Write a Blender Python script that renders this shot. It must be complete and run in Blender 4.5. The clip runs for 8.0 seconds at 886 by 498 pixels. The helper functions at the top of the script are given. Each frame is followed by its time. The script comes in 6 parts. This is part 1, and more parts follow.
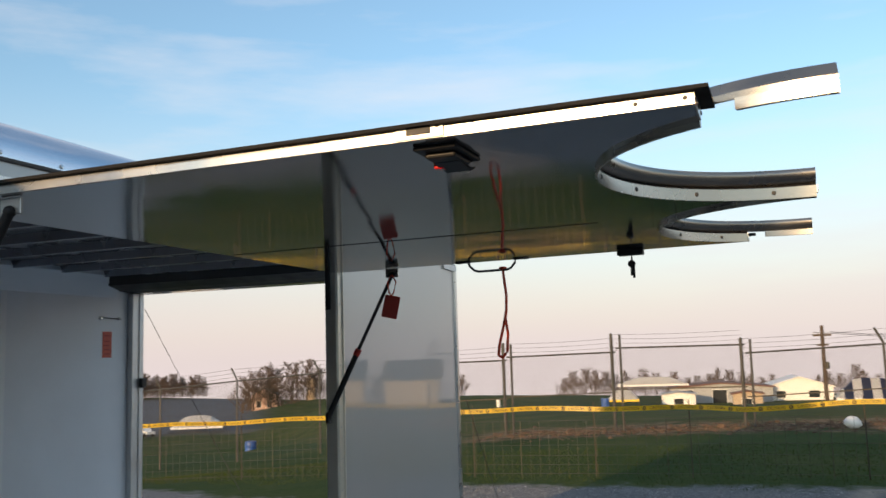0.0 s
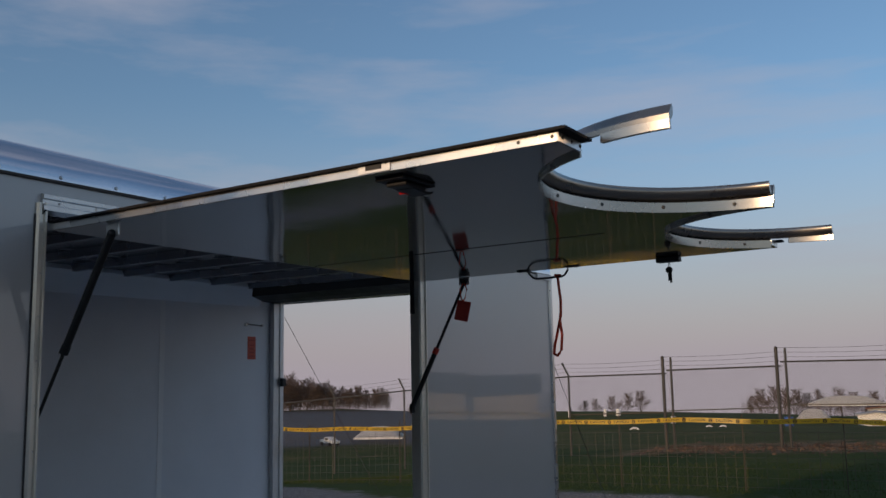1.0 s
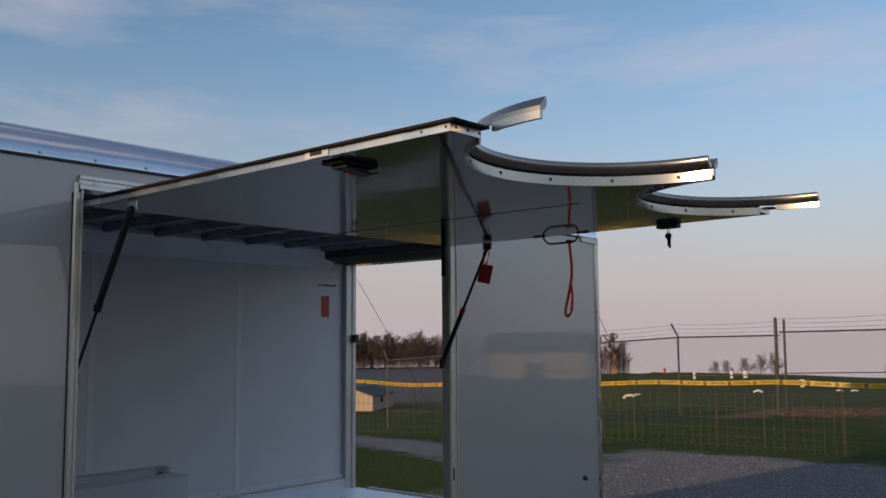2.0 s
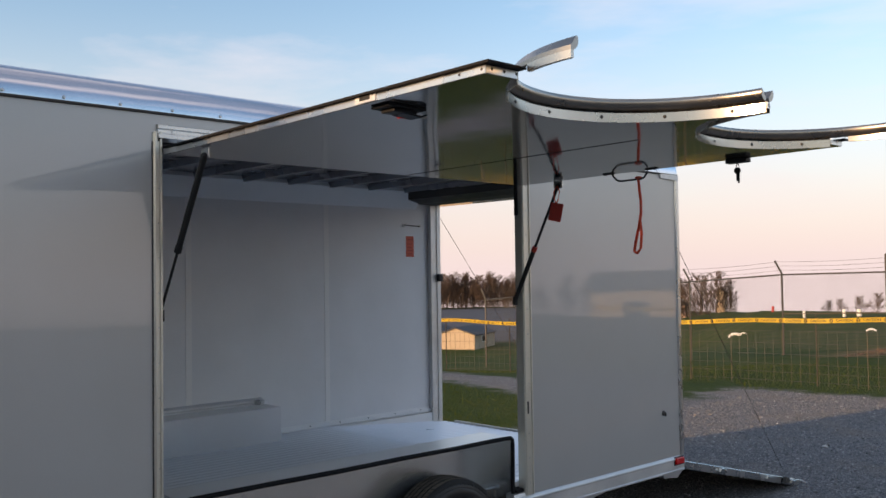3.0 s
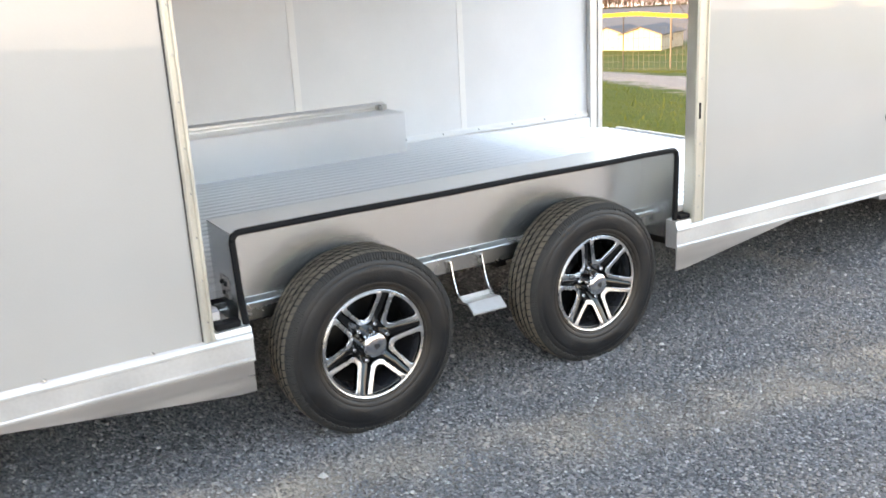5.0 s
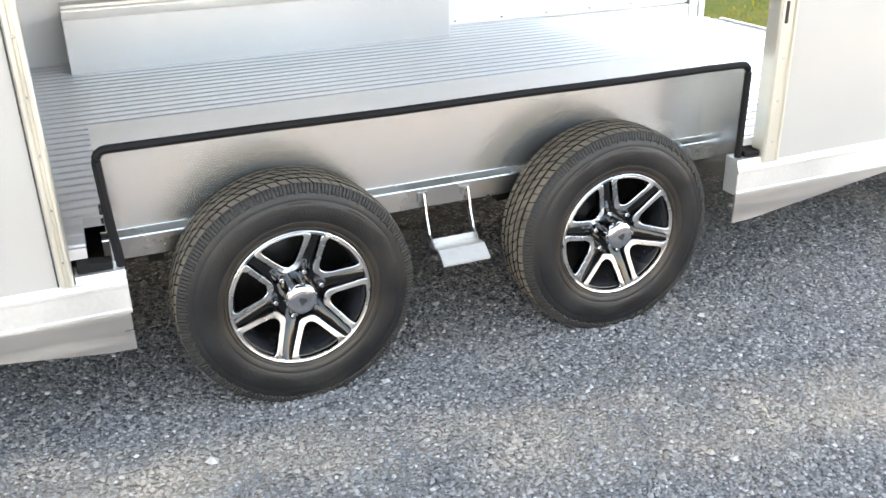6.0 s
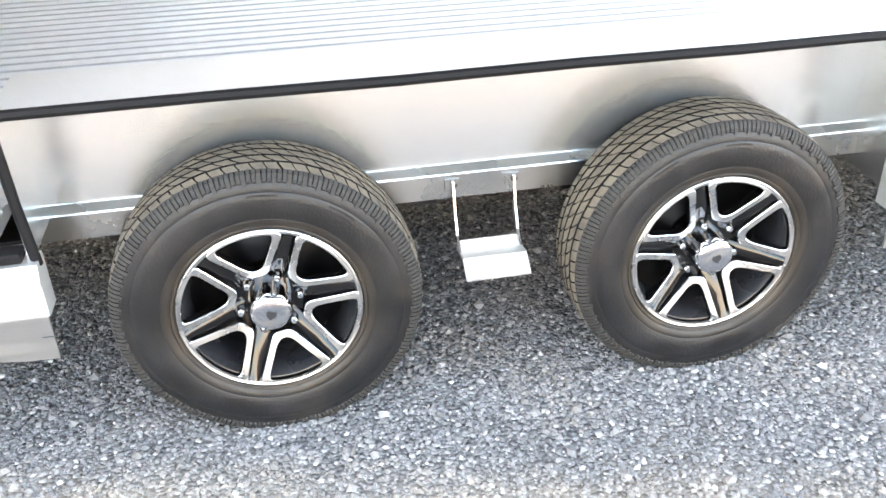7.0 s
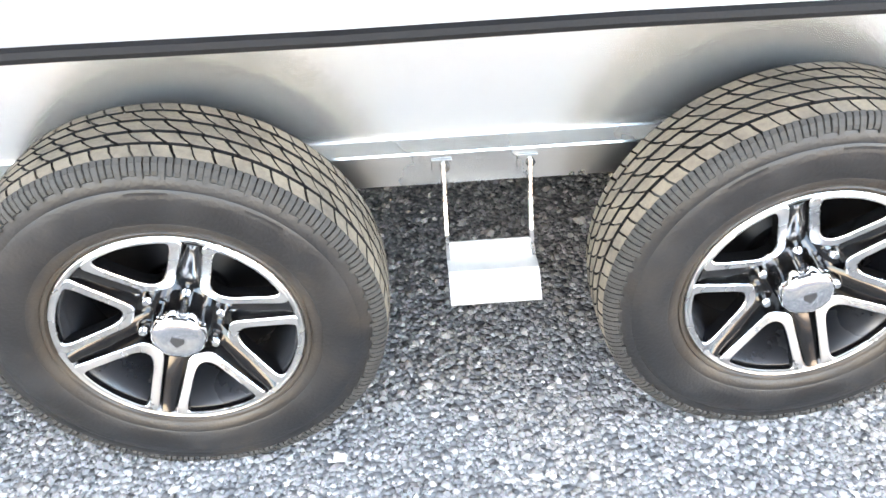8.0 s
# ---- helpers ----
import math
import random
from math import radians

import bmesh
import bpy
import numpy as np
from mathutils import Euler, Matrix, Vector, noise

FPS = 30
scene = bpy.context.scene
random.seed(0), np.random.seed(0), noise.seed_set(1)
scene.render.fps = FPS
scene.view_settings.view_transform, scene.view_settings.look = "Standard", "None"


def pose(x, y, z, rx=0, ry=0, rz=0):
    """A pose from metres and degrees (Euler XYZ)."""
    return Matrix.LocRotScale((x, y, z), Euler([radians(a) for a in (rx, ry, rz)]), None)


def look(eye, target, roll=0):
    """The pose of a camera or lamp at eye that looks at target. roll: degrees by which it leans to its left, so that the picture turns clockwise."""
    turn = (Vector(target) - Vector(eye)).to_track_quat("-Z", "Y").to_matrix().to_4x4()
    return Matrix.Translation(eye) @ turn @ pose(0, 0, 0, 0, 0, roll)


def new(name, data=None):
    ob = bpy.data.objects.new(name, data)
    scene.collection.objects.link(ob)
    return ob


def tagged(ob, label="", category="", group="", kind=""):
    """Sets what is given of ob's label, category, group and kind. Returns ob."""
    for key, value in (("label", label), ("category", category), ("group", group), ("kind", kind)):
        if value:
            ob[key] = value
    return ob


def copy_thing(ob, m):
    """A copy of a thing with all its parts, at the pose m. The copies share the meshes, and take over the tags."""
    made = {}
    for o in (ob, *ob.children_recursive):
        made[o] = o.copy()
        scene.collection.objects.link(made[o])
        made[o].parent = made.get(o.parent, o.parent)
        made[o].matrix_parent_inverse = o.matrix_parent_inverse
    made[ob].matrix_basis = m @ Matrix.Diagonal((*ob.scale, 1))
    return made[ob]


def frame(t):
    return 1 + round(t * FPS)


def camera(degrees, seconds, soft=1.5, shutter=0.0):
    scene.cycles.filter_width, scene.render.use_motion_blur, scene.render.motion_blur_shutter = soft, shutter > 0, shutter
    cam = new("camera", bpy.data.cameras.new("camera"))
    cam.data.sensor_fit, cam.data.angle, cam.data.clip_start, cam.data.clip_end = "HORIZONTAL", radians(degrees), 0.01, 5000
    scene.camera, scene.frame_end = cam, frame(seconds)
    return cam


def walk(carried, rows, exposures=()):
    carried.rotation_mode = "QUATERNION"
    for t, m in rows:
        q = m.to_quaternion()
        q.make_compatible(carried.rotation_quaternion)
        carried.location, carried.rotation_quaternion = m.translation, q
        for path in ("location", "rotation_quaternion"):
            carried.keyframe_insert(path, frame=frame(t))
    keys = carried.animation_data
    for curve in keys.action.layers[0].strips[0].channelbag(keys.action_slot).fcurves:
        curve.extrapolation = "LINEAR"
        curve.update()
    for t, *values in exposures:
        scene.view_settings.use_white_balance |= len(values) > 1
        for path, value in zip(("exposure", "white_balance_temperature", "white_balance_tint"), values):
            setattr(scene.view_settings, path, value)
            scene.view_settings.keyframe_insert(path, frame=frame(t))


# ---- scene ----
cam = camera(52.4, 8.0, shutter=0.18)
PATH = [
    (0, (2.054, 0.051, 1.959), (1.347, 1.907, 2.196), -1.7),
    (0.5, (2.423, -0.09, 1.846), (1.496, 1.66, 2.123), -1.1),
    (1, (2.775, -0.193, 1.858), (1.72, 1.483, 2.137), -1.1),
    (1.2, (2.933, -0.252, 1.845), (1.837, 1.397, 2.127), -0.9),
    (2.3, (3.547, -0.097, 1.849), (2.18, 1.356, 1.999), -0.4),
    (2.5, (3.596, -0.093, 1.843), (2.185, 1.319, 1.968), -0.5),
    (3, (3.622, -0.087, 1.836), (2.162, 1.278, 1.898), -0.8),
    (3.5, (3.529, -0.054, 1.813), (2.033, 1.273, 1.811), -1.4),
    (4, (3.307, 0.082, 1.791), (1.769, 1.355, 1.68), -3.0),
    (4.5, (3.107, 0.428, 1.725), (1.486, 1.56, 1.423), -3.7),
    (5, (2.878, 0.86, 1.661), (1.233, 1.846, 1.094), -3.0),
    (5.2, (2.776, 1.039, 1.63), (1.147, 2.012, 0.999), -2.1),
    (6.3, (2.214, 1.99, 1.558), (0.514, 2.58, 0.685), -0.8),
    (6.5, (2.088, 2.113, 1.533), (0.396, 2.68, 0.628), 0.4),
    (7, (1.794, 2.367, 1.539), (0.096, 2.661, 0.525), -1.8),
    (7.5, (1.52, 2.587, 1.484), (-0.136, 2.724, 0.371), -2.1),
    (8, (1.141, 2.684, 1.445), (-0.404, 2.746, 0.177), -2.4),
]
EXPOSURES = [(0.0,1.0,6450,5),(0.5,.2,6150,8),(1.0,-.1,5850,11),(2.5,.68,6450,13),(3.5,1.5,7000,14),(4.5,2.5,7500,13),(5.0,3.55,7950,13),(5.8,3.95,8150,13),(6.5,4.45,8300,14),(7.5,5.25,8300,14),(8.0,5.4,8300,14)]
walk(cam, [(t, look(eye, target, roll)) for t, eye, target, roll in PATH], EXPOSURES)

# ---- world and sun ----
SUN_ELEV, SUN_AZ = radians(8), radians(192)   # the sun stands low beyond the trailer's nose


def build_world():
    w = bpy.data.worlds.new("evening_sky")
    scene.world = w
    w.use_nodes = True
    nt = w.node_tree
    nt.nodes.clear()
    out = nt.nodes.new("ShaderNodeOutputWorld")
    bg = nt.nodes.new("ShaderNodeBackground")
    sky = nt.nodes.new("ShaderNodeTexSky")
    sky.sky_type = "NISHITA"
    sky.sun_disc = False
    sky.sun_elevation = SUN_ELEV
    sky.sun_rotation = SUN_AZ
    sky.altitude = 150
    sky.air_density, sky.dust_density, sky.ozone_density = 1.0, 1.0, 2.0
    # thin high cloud
    tc = nt.nodes.new("ShaderNodeTexCoord")
    mp = nt.nodes.new("ShaderNodeMapping")
    mp.inputs["Scale"].default_value = (0.8, 1.5, 5.5)
    mp.inputs["Rotation"].default_value = (0.0, 0.25, 0.5)
    nz = nt.nodes.new("ShaderNodeTexNoise")
    nz.inputs["Scale"].default_value = 1.6
    nz.inputs["Detail"].default_value = 7
    nz.inputs["Roughness"].default_value = 0.55
    ramp = nt.nodes.new("ShaderNodeMapRange")
    ramp.inputs["From Min"].default_value, ramp.inputs["From Max"].default_value = 0.47, 0.75
    ramp.inputs["To Min"].default_value, ramp.inputs["To Max"].default_value = 0.03, 0.85
    mix = nt.nodes.new("ShaderNodeMix")
    mix.data_type = "RGBA"
    mix.inputs[7].default_value = (3.2, 2.95, 3.05, 1)
    nt.links.new(tc.outputs["Generated"], mp.inputs["Vector"])
    nt.links.new(mp.outputs["Vector"], nz.inputs["Vector"])
    nt.links.new(nz.outputs["Fac"], ramp.inputs["Value"])
    nt.links.new(ramp.outputs["Result"], mix.inputs[0])
    nt.links.new(sky.outputs["Color"], mix.inputs[6])
    # lilac evening haze that thickens towards the horizon, all the way round
    sep = nt.nodes.new("ShaderNodeSeparateXYZ")
    nt.links.new(tc.outputs["Generated"], sep.inputs[0])
    low = nt.nodes.new("ShaderNodeMapRange")
    low.interpolation_type = "SMOOTHSTEP"
    low.inputs["From Min"].default_value, low.inputs["From Max"].default_value = -0.03, 0.31
    low.inputs["To Min"].default_value, low.inputs["To Max"].default_value = 0.95, 0.0
    nt.links.new(sep.outputs["Z"], low.inputs["Value"])
    haze = nt.nodes.new("ShaderNodeMix")
    haze.data_type = "RGBA"
    side = nt.nodes.new("ShaderNodeMapRange")
    side.inputs["From Min"].default_value, side.inputs["From Max"].default_value = 0.75, -0.75
    nt.links.new(sep.outputs["Y"], side.inputs["Value"])
    hue = nt.nodes.new("ShaderNodeMix")
    hue.data_type = "RGBA"
    hue.inputs[6].default_value = (2.85, 2.36, 2.36, 1)
    hue.inputs[7].default_value = (3.0, 2.75, 2.15, 1)
    nt.links.new(side.outputs["Result"], hue.inputs[0])
    nt.links.new(hue.outputs[2], haze.inputs[7])
    nt.links.new(low.outputs["Result"], haze.inputs[0])
    nt.links.new(mix.outputs[2], haze.inputs[6])
    nt.links.new(haze.outputs[2], bg.inputs["Color"])
    bg.inputs["Strength"].default_value = 0.15
    nt.links.new(bg.outputs["Background"], out.inputs["Surface"])


build_world()
sun_data = bpy.data.lights.new("sun", "SUN")
sun_data.energy, sun_data.angle, sun_data.color = 2.6, radians(0.6), (1.0, 0.64, 0.34)
sun = new("sun", sun_data)
# the sky's rotation is counted clockwise from +y
SUN_DIR = Vector((math.sin(SUN_AZ) * math.cos(SUN_ELEV), math.cos(SUN_AZ) * math.cos(SUN_ELEV), math.sin(SUN_ELEV)))
sun.matrix_world = look(SUN_DIR * 60, (0, 0, 0))

# ---- materials ----
def mat(name, color, rough=0.5, metal=0.0, spread=0.12, scale=6.0, fine=90.0, bump=0.1, rough_var=0.08,
        tint=None, stretch=(1, 1, 1), island=0.0, coat=0.0, ior=1.45, spec=0.5):
    """A surface with large blotches, fine grain and relief."""
    m = bpy.data.materials.new(name)
    m.use_nodes = True
    nt = m.node_tree
    n = nt.nodes
    b = n["Principled BSDF"]
    tc = n.new("ShaderNodeTexCoord")
    mp = n.new("ShaderNodeMapping")
    mp.inputs["Scale"].default_value = stretch
    nt.links.new(tc.outputs["Object"], mp.inputs["Vector"])
    big, small = n.new("ShaderNodeTexNoise"), n.new("ShaderNodeTexNoise")
    for node, s, d in ((big, scale, 5), (small, fine, 3)):
        node.inputs["Scale"].default_value = s
        node.inputs["Detail"].default_value = d
        nt.links.new(mp.outputs["Vector"], node.inputs["Vector"])
    add = n.new("ShaderNodeMath")
    add.operation = "MULTIPLY_ADD"
    add.inputs[1].default_value = 0.35
    nt.links.new(small.outputs["Fac"], add.inputs[0])
    nt.links.new(big.outputs["Fac"], add.inputs[2])
    val = add.outputs[0]
    if island:
        info = n.new("ShaderNodeObjectInfo")
        more = n.new("ShaderNodeMath")
        more.operation = "MULTIPLY_ADD"
        more.inputs[1].default_value = island
        nt.links.new(info.outputs["Random"], more.inputs[0])
        nt.links.new(val, more.inputs[2])
        val = more.outputs[0]
    rng = n.new("ShaderNodeMapRange")
    rng.inputs["From Min"].default_value, rng.inputs["From Max"].default_value = 0.35, 1.0 + island
    nt.links.new(val, rng.inputs["Value"])
    mix = n.new("ShaderNodeMix")
    mix.data_type = "RGBA"
    lo = tint or tuple(c * (1 - spread) for c in color)
    hi = tuple(min(1, c * (1 + spread)) for c in color)
    mix.inputs[6].default_value, mix.inputs[7].default_value = (*lo, 1), (*hi, 1)
    nt.links.new(rng.outputs["Result"], mix.inputs[0])
    nt.links.new(mix.outputs[2], b.inputs["Base Color"])
    rr = n.new("ShaderNodeMapRange")
    rr.inputs["From Min"].default_value, rr.inputs["From Max"].default_value = 0.3, 0.7
    rr.inputs["To Min"].default_value, rr.inputs["To Max"].default_value = max(0.02, rough - rough_var), min(1, rough + rough_var)
    nt.links.new(big.outputs["Fac"], rr.inputs["Value"])
    nt.links.new(rr.outputs["Result"], b.inputs["Roughness"])
    b.inputs["Metallic"].default_value = metal
    b.inputs["IOR"].default_value = ior
    b.inputs["Specular IOR Level"].default_value = spec
    b.inputs["Coat Weight"].default_value = coat
    if bump:
        bp = n.new("ShaderNodeBump")
        bp.inputs["Strength"].default_value = bump
        bp.inputs["Distance"].default_value = 0.004
        nt.links.new(small.outputs["Fac"], bp.inputs["Height"])
        nt.links.new(bp.outputs["Normal"], b.inputs["Normal"])
    return m


def sheet_metal(name, color, rough, metal, wave=0.02, wave_scale=2.2, grain=(1, 1, 1), coat=0.0):
    """Painted or bare sheet with broad oil-canning."""
    m = mat(name, color, rough, metal, spread=0.05, scale=2.5, fine=160, bump=0.0, rough_var=0.04, stretch=grain)
    nt = m.node_tree
    n = nt.nodes
    tc = n.new("ShaderNodeTexCoord")
    nz = n.new("ShaderNodeTexNoise")
    nz.inputs["Scale"].default_value = wave_scale
    nz.inputs["Detail"].default_value = 1.5
    bp = n.new("ShaderNodeBump")
    bp.inputs["Strength"].default_value = 1.0
    bp.inputs["Distance"].default_value = wave
    nt.links.new(tc.outputs["Object"], nz.inputs["Vector"])
    nt.links.new(nz.outputs["Fac"], bp.inputs["Height"])
    b = n["Principled BSDF"]
    nt.links.new(bp.outputs["Normal"], b.inputs["Normal"])
    if coat:
        b.inputs["Coat Weight"].default_value, b.inputs["Coat Roughness"].default_value, b.inputs["Coat IOR"].default_value = coat, 0.035, 1.62
        nt.links.new(bp.outputs["Normal"], b.inputs["Coat Normal"])
    return m


def tyre_rubber():
    """Black rubber with dried brown dust in uneven smears."""
    m = mat("tyre_rubber", (0.0076, 0.0082, 0.0095), 0.44, 0.0, 0.25, 9, 150, 0.25, rough_var=0.14)
    nt = m.node_tree
    n, l = nt.nodes, nt.links
    b = n["Principled BSDF"]
    clean = b.inputs["Base Color"].links[0].from_socket
    tc = n.new("ShaderNodeTexCoord")
    fac = None
    for scale, lo, hi, most in ((4.5, 0.52, 0.80, 0.42), (23.0, 0.56, 0.80, 0.32)):
        nz = n.new("ShaderNodeTexNoise")
        nz.inputs["Scale"].default_value, nz.inputs["Detail"].default_value, nz.inputs["Roughness"].default_value = scale, 6, 0.6
        nz.inputs["Distortion"].default_value = 0.8
        l.new(tc.outputs["Object"], nz.inputs["Vector"])
        r = n.new("ShaderNodeMapRange")
        r.inputs["From Min"].default_value, r.inputs["From Max"].default_value, r.inputs["To Max"].default_value = lo, hi, most
        l.new(nz.outputs["Fac"], r.inputs["Value"])
        if fac is None:
            fac = r.outputs["Result"]
        else:
            add = n.new("ShaderNodeMath")
            add.operation = "MAXIMUM"
            l.new(fac, add.inputs[0])
            l.new(r.outputs["Result"], add.inputs[1])
            fac = add.outputs[0]
    mix = n.new("ShaderNodeMix")
    mix.data_type = "RGBA"
    mix.inputs[7].default_value = (0.056, 0.041, 0.028, 1)
    # mud dried in a ring next to the rim and at the edge of the tread
    flat, size = n.new("ShaderNodeVectorMath"), n.new("ShaderNodeVectorMath")
    flat.operation, size.operation = "MULTIPLY", "LENGTH"
    flat.inputs[1].default_value = (0, 1, 1)
    l.new(tc.outputs["Object"], flat.inputs[0])
    l.new(flat.outputs[0], size.inputs[0])
    band = n.new("ShaderNodeValToRGB")
    e = band.color_ramp.elements
    e[0].position, e[0].color = 0.222, (0.60, 0.60, 0.60, 1)
    e[1].position, e[1].color = 0.346, (0.0, 0.0, 0.0, 1)
    for at, v in ((0.240, 0.42), (0.252, 0.10), (0.300, 0.0), (0.322, 0.02), (0.334, 0.12)):
        e.new(at).color = (v, v, v, 1)
    l.new(size.outputs["Value"], band.inputs[0])
    smear = n.new("ShaderNodeTexNoise")
    smear.inputs["Scale"].default_value, smear.inputs["Detail"].default_value = 12.0, 5
    l.new(tc.outputs["Object"], smear.inputs["Vector"])
    mul = n.new("ShaderNodeMath")
    mul.operation = "MULTIPLY"
    l.new(band.outputs[0], mul.inputs[0])
    gain = n.new("ShaderNodeMapRange")
    gain.inputs["From Min"].default_value, gain.inputs["From Max"].default_value = 0.3, 0.7
    gain.inputs["To Min"].default_value, gain.inputs["To Max"].default_value = 0.35, 1.15
    l.new(smear.outputs["Fac"], gain.inputs["Value"])
    l.new(gain.outputs["Result"], mul.inputs[1])
    most = n.new("ShaderNodeMath")
    most.operation = "MAXIMUM"
    l.new(fac, most.inputs[0])
    l.new(mul.outputs[0], most.inputs[1])
    fac = most.outputs[0]
    l.new(fac, mix.inputs[0])
    l.new(clean, mix.inputs[6])
    l.new(mix.outputs[2], b.inputs["Base Color"])
    return m


M_SKIN = sheet_metal("silver_painted_skin", (0.44, 0.44, 0.427), 0.48, 0.40, 0.002, 0.8, coat=1.0)
M_DOORIN = sheet_metal("door_lining", (0.275, 0.28, 0.288), 0.07, 0.85, 0.004, 1.5)
M_INNER = sheet_metal("white_wall_lining", (0.84, 0.85, 0.87), 0.38, 0.0, 0.010, 1.5)
M_STRIP = mat("joint_strip_white", (0.93, 0.93, 0.93), 0.4, 0.0, 0.03, 3, 60, 0.02)
M_COVE = sheet_metal("polished_cove", (0.72, 0.74, 0.78), 0.16, 1.0, 0.006, 3)
M_ALU = mat("mill_aluminium", (0.56, 0.56, 0.55), 0.28, 1.0, 0.06, 5, 160, 0.04)
M_ALUB = mat("brushed_aluminium", (0.62, 0.62, 0.61), 0.34, 1.0, 0.08, 4, 120, 0.06, stretch=(8, 0.6, 8))
M_RAIL = mat("white_aluminium_rail", (0.64, 0.64, 0.63), 0.42, 0.65, 0.14, 5, 80, 0.06)
M_PLATE = mat("wheel_box_plate", (0.76, 0.79, 0.80), 0.26, 0.95, 0.02, 1.2, 150, 0.0, rough_var=0.0)
M_BOXTOP = mat("wheel_box_top", (0.84, 0.84, 0.83), 0.30, 0.65, 0.05, 4, 120, 0.0, rough_var=0.03)
M_FLOOR = mat("extruded_floor", (0.88, 0.89, 0.91), 0.32, 0.6, 0.02, 1, 150, 0.0, rough_var=0.0, island=0.06)
M_RUBBER = mat("black_rubber", (0.009, 0.009, 0.010), 0.65, 0.0, 0.3, 12, 200, 0.2, ior=1.25)
M_BLACK = mat("black_paint", (0.009, 0.009, 0.010), 0.5, 0.0, 0.3, 8, 120, 0.1)
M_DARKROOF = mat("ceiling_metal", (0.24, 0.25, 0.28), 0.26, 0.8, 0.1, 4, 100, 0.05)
M_BOXFAR = sheet_metal("far_box_sheet", (0.76, 0.77, 0.79), 0.36, 0.5, 0.004, 2.0)
M_JAMB = mat("weathered_extrusion", (0.64, 0.615, 0.54), 0.36, 0.65, 0.08, 5, 160, 0.05)
M_FLARE = mat("flare_aluminium", (0.36, 0.33, 0.29), 0.30, 1.0, 0.08, 5, 160, 0.03)
# the low sun's gold reflection is tinted into this aluminium
M_BAND = mat("sun_gold_aluminium", (0.54, 0.50, 0.44), 0.26, 1.0, 0.06, 5, 160, 0.03)
M_DARKBAR = mat("dark_steel_bar", (0.045, 0.045, 0.048), 0.45, 0.5, 0.2, 8, 120, 0.05)
M_TYRE = tyre_rubber()
M_SHOULDER = mat("dusty_shoulder", (0.026, 0.0245, 0.0225), 0.7, 0.0, 0.3, 9, 120, 0.4, tint=(0.013, 0.013, 0.013))
M_TREAD = mat("dusty_tread", (0.150, 0.125, 0.095), 0.85, 0.0, 0.3, 14, 120, 0.4, tint=(0.060, 0.052, 0.043))
M_RIMBLK = mat("gloss_black_rim", (0.004, 0.004, 0.0045), 0.09, 0.0, 0.2, 8, 100, 0.0, rough_var=0.03, spec=0.7)
M_DISH = mat("dull_black_rim", (0.004, 0.004, 0.0045), 0.38, 0.0, 0.2, 8, 100, 0.0, spec=0.25)
# rim black lightened to grey, standing in for sky reflected in the barrel
M_BARREL = mat("reflection_grey_barrel", (0.020, 0.021, 0.024), 0.24, 0.0, 0.3, 8, 100, 0.0, spec=0.8)
M_RIM = mat("machined_rim", (0.66, 0.66, 0.66), 0.30, 1.0, 0.05, 10, 150, 0.02)
M_CHROME = mat("chrome", (0.80, 0.81, 0.83), 0.06, 1.0, 0.04, 10, 150, 0.0, rough_var=0.03)
M_ORANGE = mat("orange_webbing", (0.62, 0.06, 0.02), 0.7, 0.0, 0.2, 30, 300, 0.4)
M_REDTAG = mat("red_tag", (0.42, 0.035, 0.025), 0.55, 0.0, 0.15, 20, 200, 0.1)
M_STICKER = mat("orange_sticker", (0.62, 0.09, 0.045), 0.45, 0.0, 0.12, 20, 200, 0.05)
M_TAIL = mat("red_lens", (0.55, 0.012, 0.012), 0.15, 0.0, 0.1, 20, 200, 0.0, coat=0.5)
M_BARS = mat("dark_print", (0.05, 0.045, 0.04), 0.7, 0.0, 0.1)
M_GALV = mat("galvanised_steel", (0.075, 0.071, 0.066), 0.5, 0.5, 0.2, 6, 90, 0.1)
M_WIRE = mat("fence_wire", (0.06, 0.056, 0.052), 0.7, 0.1, 0.2, 6, 90, 0.0, spec=0.2)
M_RUST = mat("rusty_wire", (0.085, 0.072, 0.052), 0.75, 0.2, 0.3, 6, 60, 0.2)
M_TAPE = mat("caution_tape", (0.80, 0.55, 0.03), 0.4, 0.0, 0.1, 4, 60, 0.1)
M_BARK = mat("bark", (0.085, 0.064, 0.050), 0.9, 0.0, 0.4, 3, 20, 0.5, spec=0.1)
M_TWIG = mat("bare_twigs", (0.095, 0.068, 0.052), 0.9, 0.0, 0.35, 0.5, 6, 0.0, spec=0.1)
M_RUSTROOF = mat("rusty_roof", (0.17, 0.085, 0.06), 0.8, 0.1, 0.3, 1, 12, 0.2)
M_SIDING = mat("tan_siding", (0.43, 0.34, 0.24), 0.7, 0.0, 0.1, 1.5, 12, 0.1)
M_PINKWALL = mat("faded_pink_siding", (0.62, 0.43, 0.36), 0.7, 0.0, 0.12, 1.5, 12, 0.1)
M_WHITE = mat("white_paint", (0.78, 0.77, 0.74), 0.5, 0.0, 0.06, 3, 40, 0.05)
M_BARNTAN = mat("weathered_tan_metal", (0.44, 0.38, 0.31), 0.6, 0.1, 0.15, 1.5, 12, 0.1)
M_GREYWALL = mat("grey_wall", (0.34, 0.35, 0.36), 0.7, 0.0, 0.1, 2, 20, 0.1)
M_SHINGLE = mat("dark_shingle", (0.07, 0.07, 0.075), 0.85, 0.0, 0.25, 3, 20, 0.3)
M_BLUE = mat("blue_plastic", (0.03, 0.09, 0.30), 0.45, 0.0, 0.15, 3, 30, 0.05)
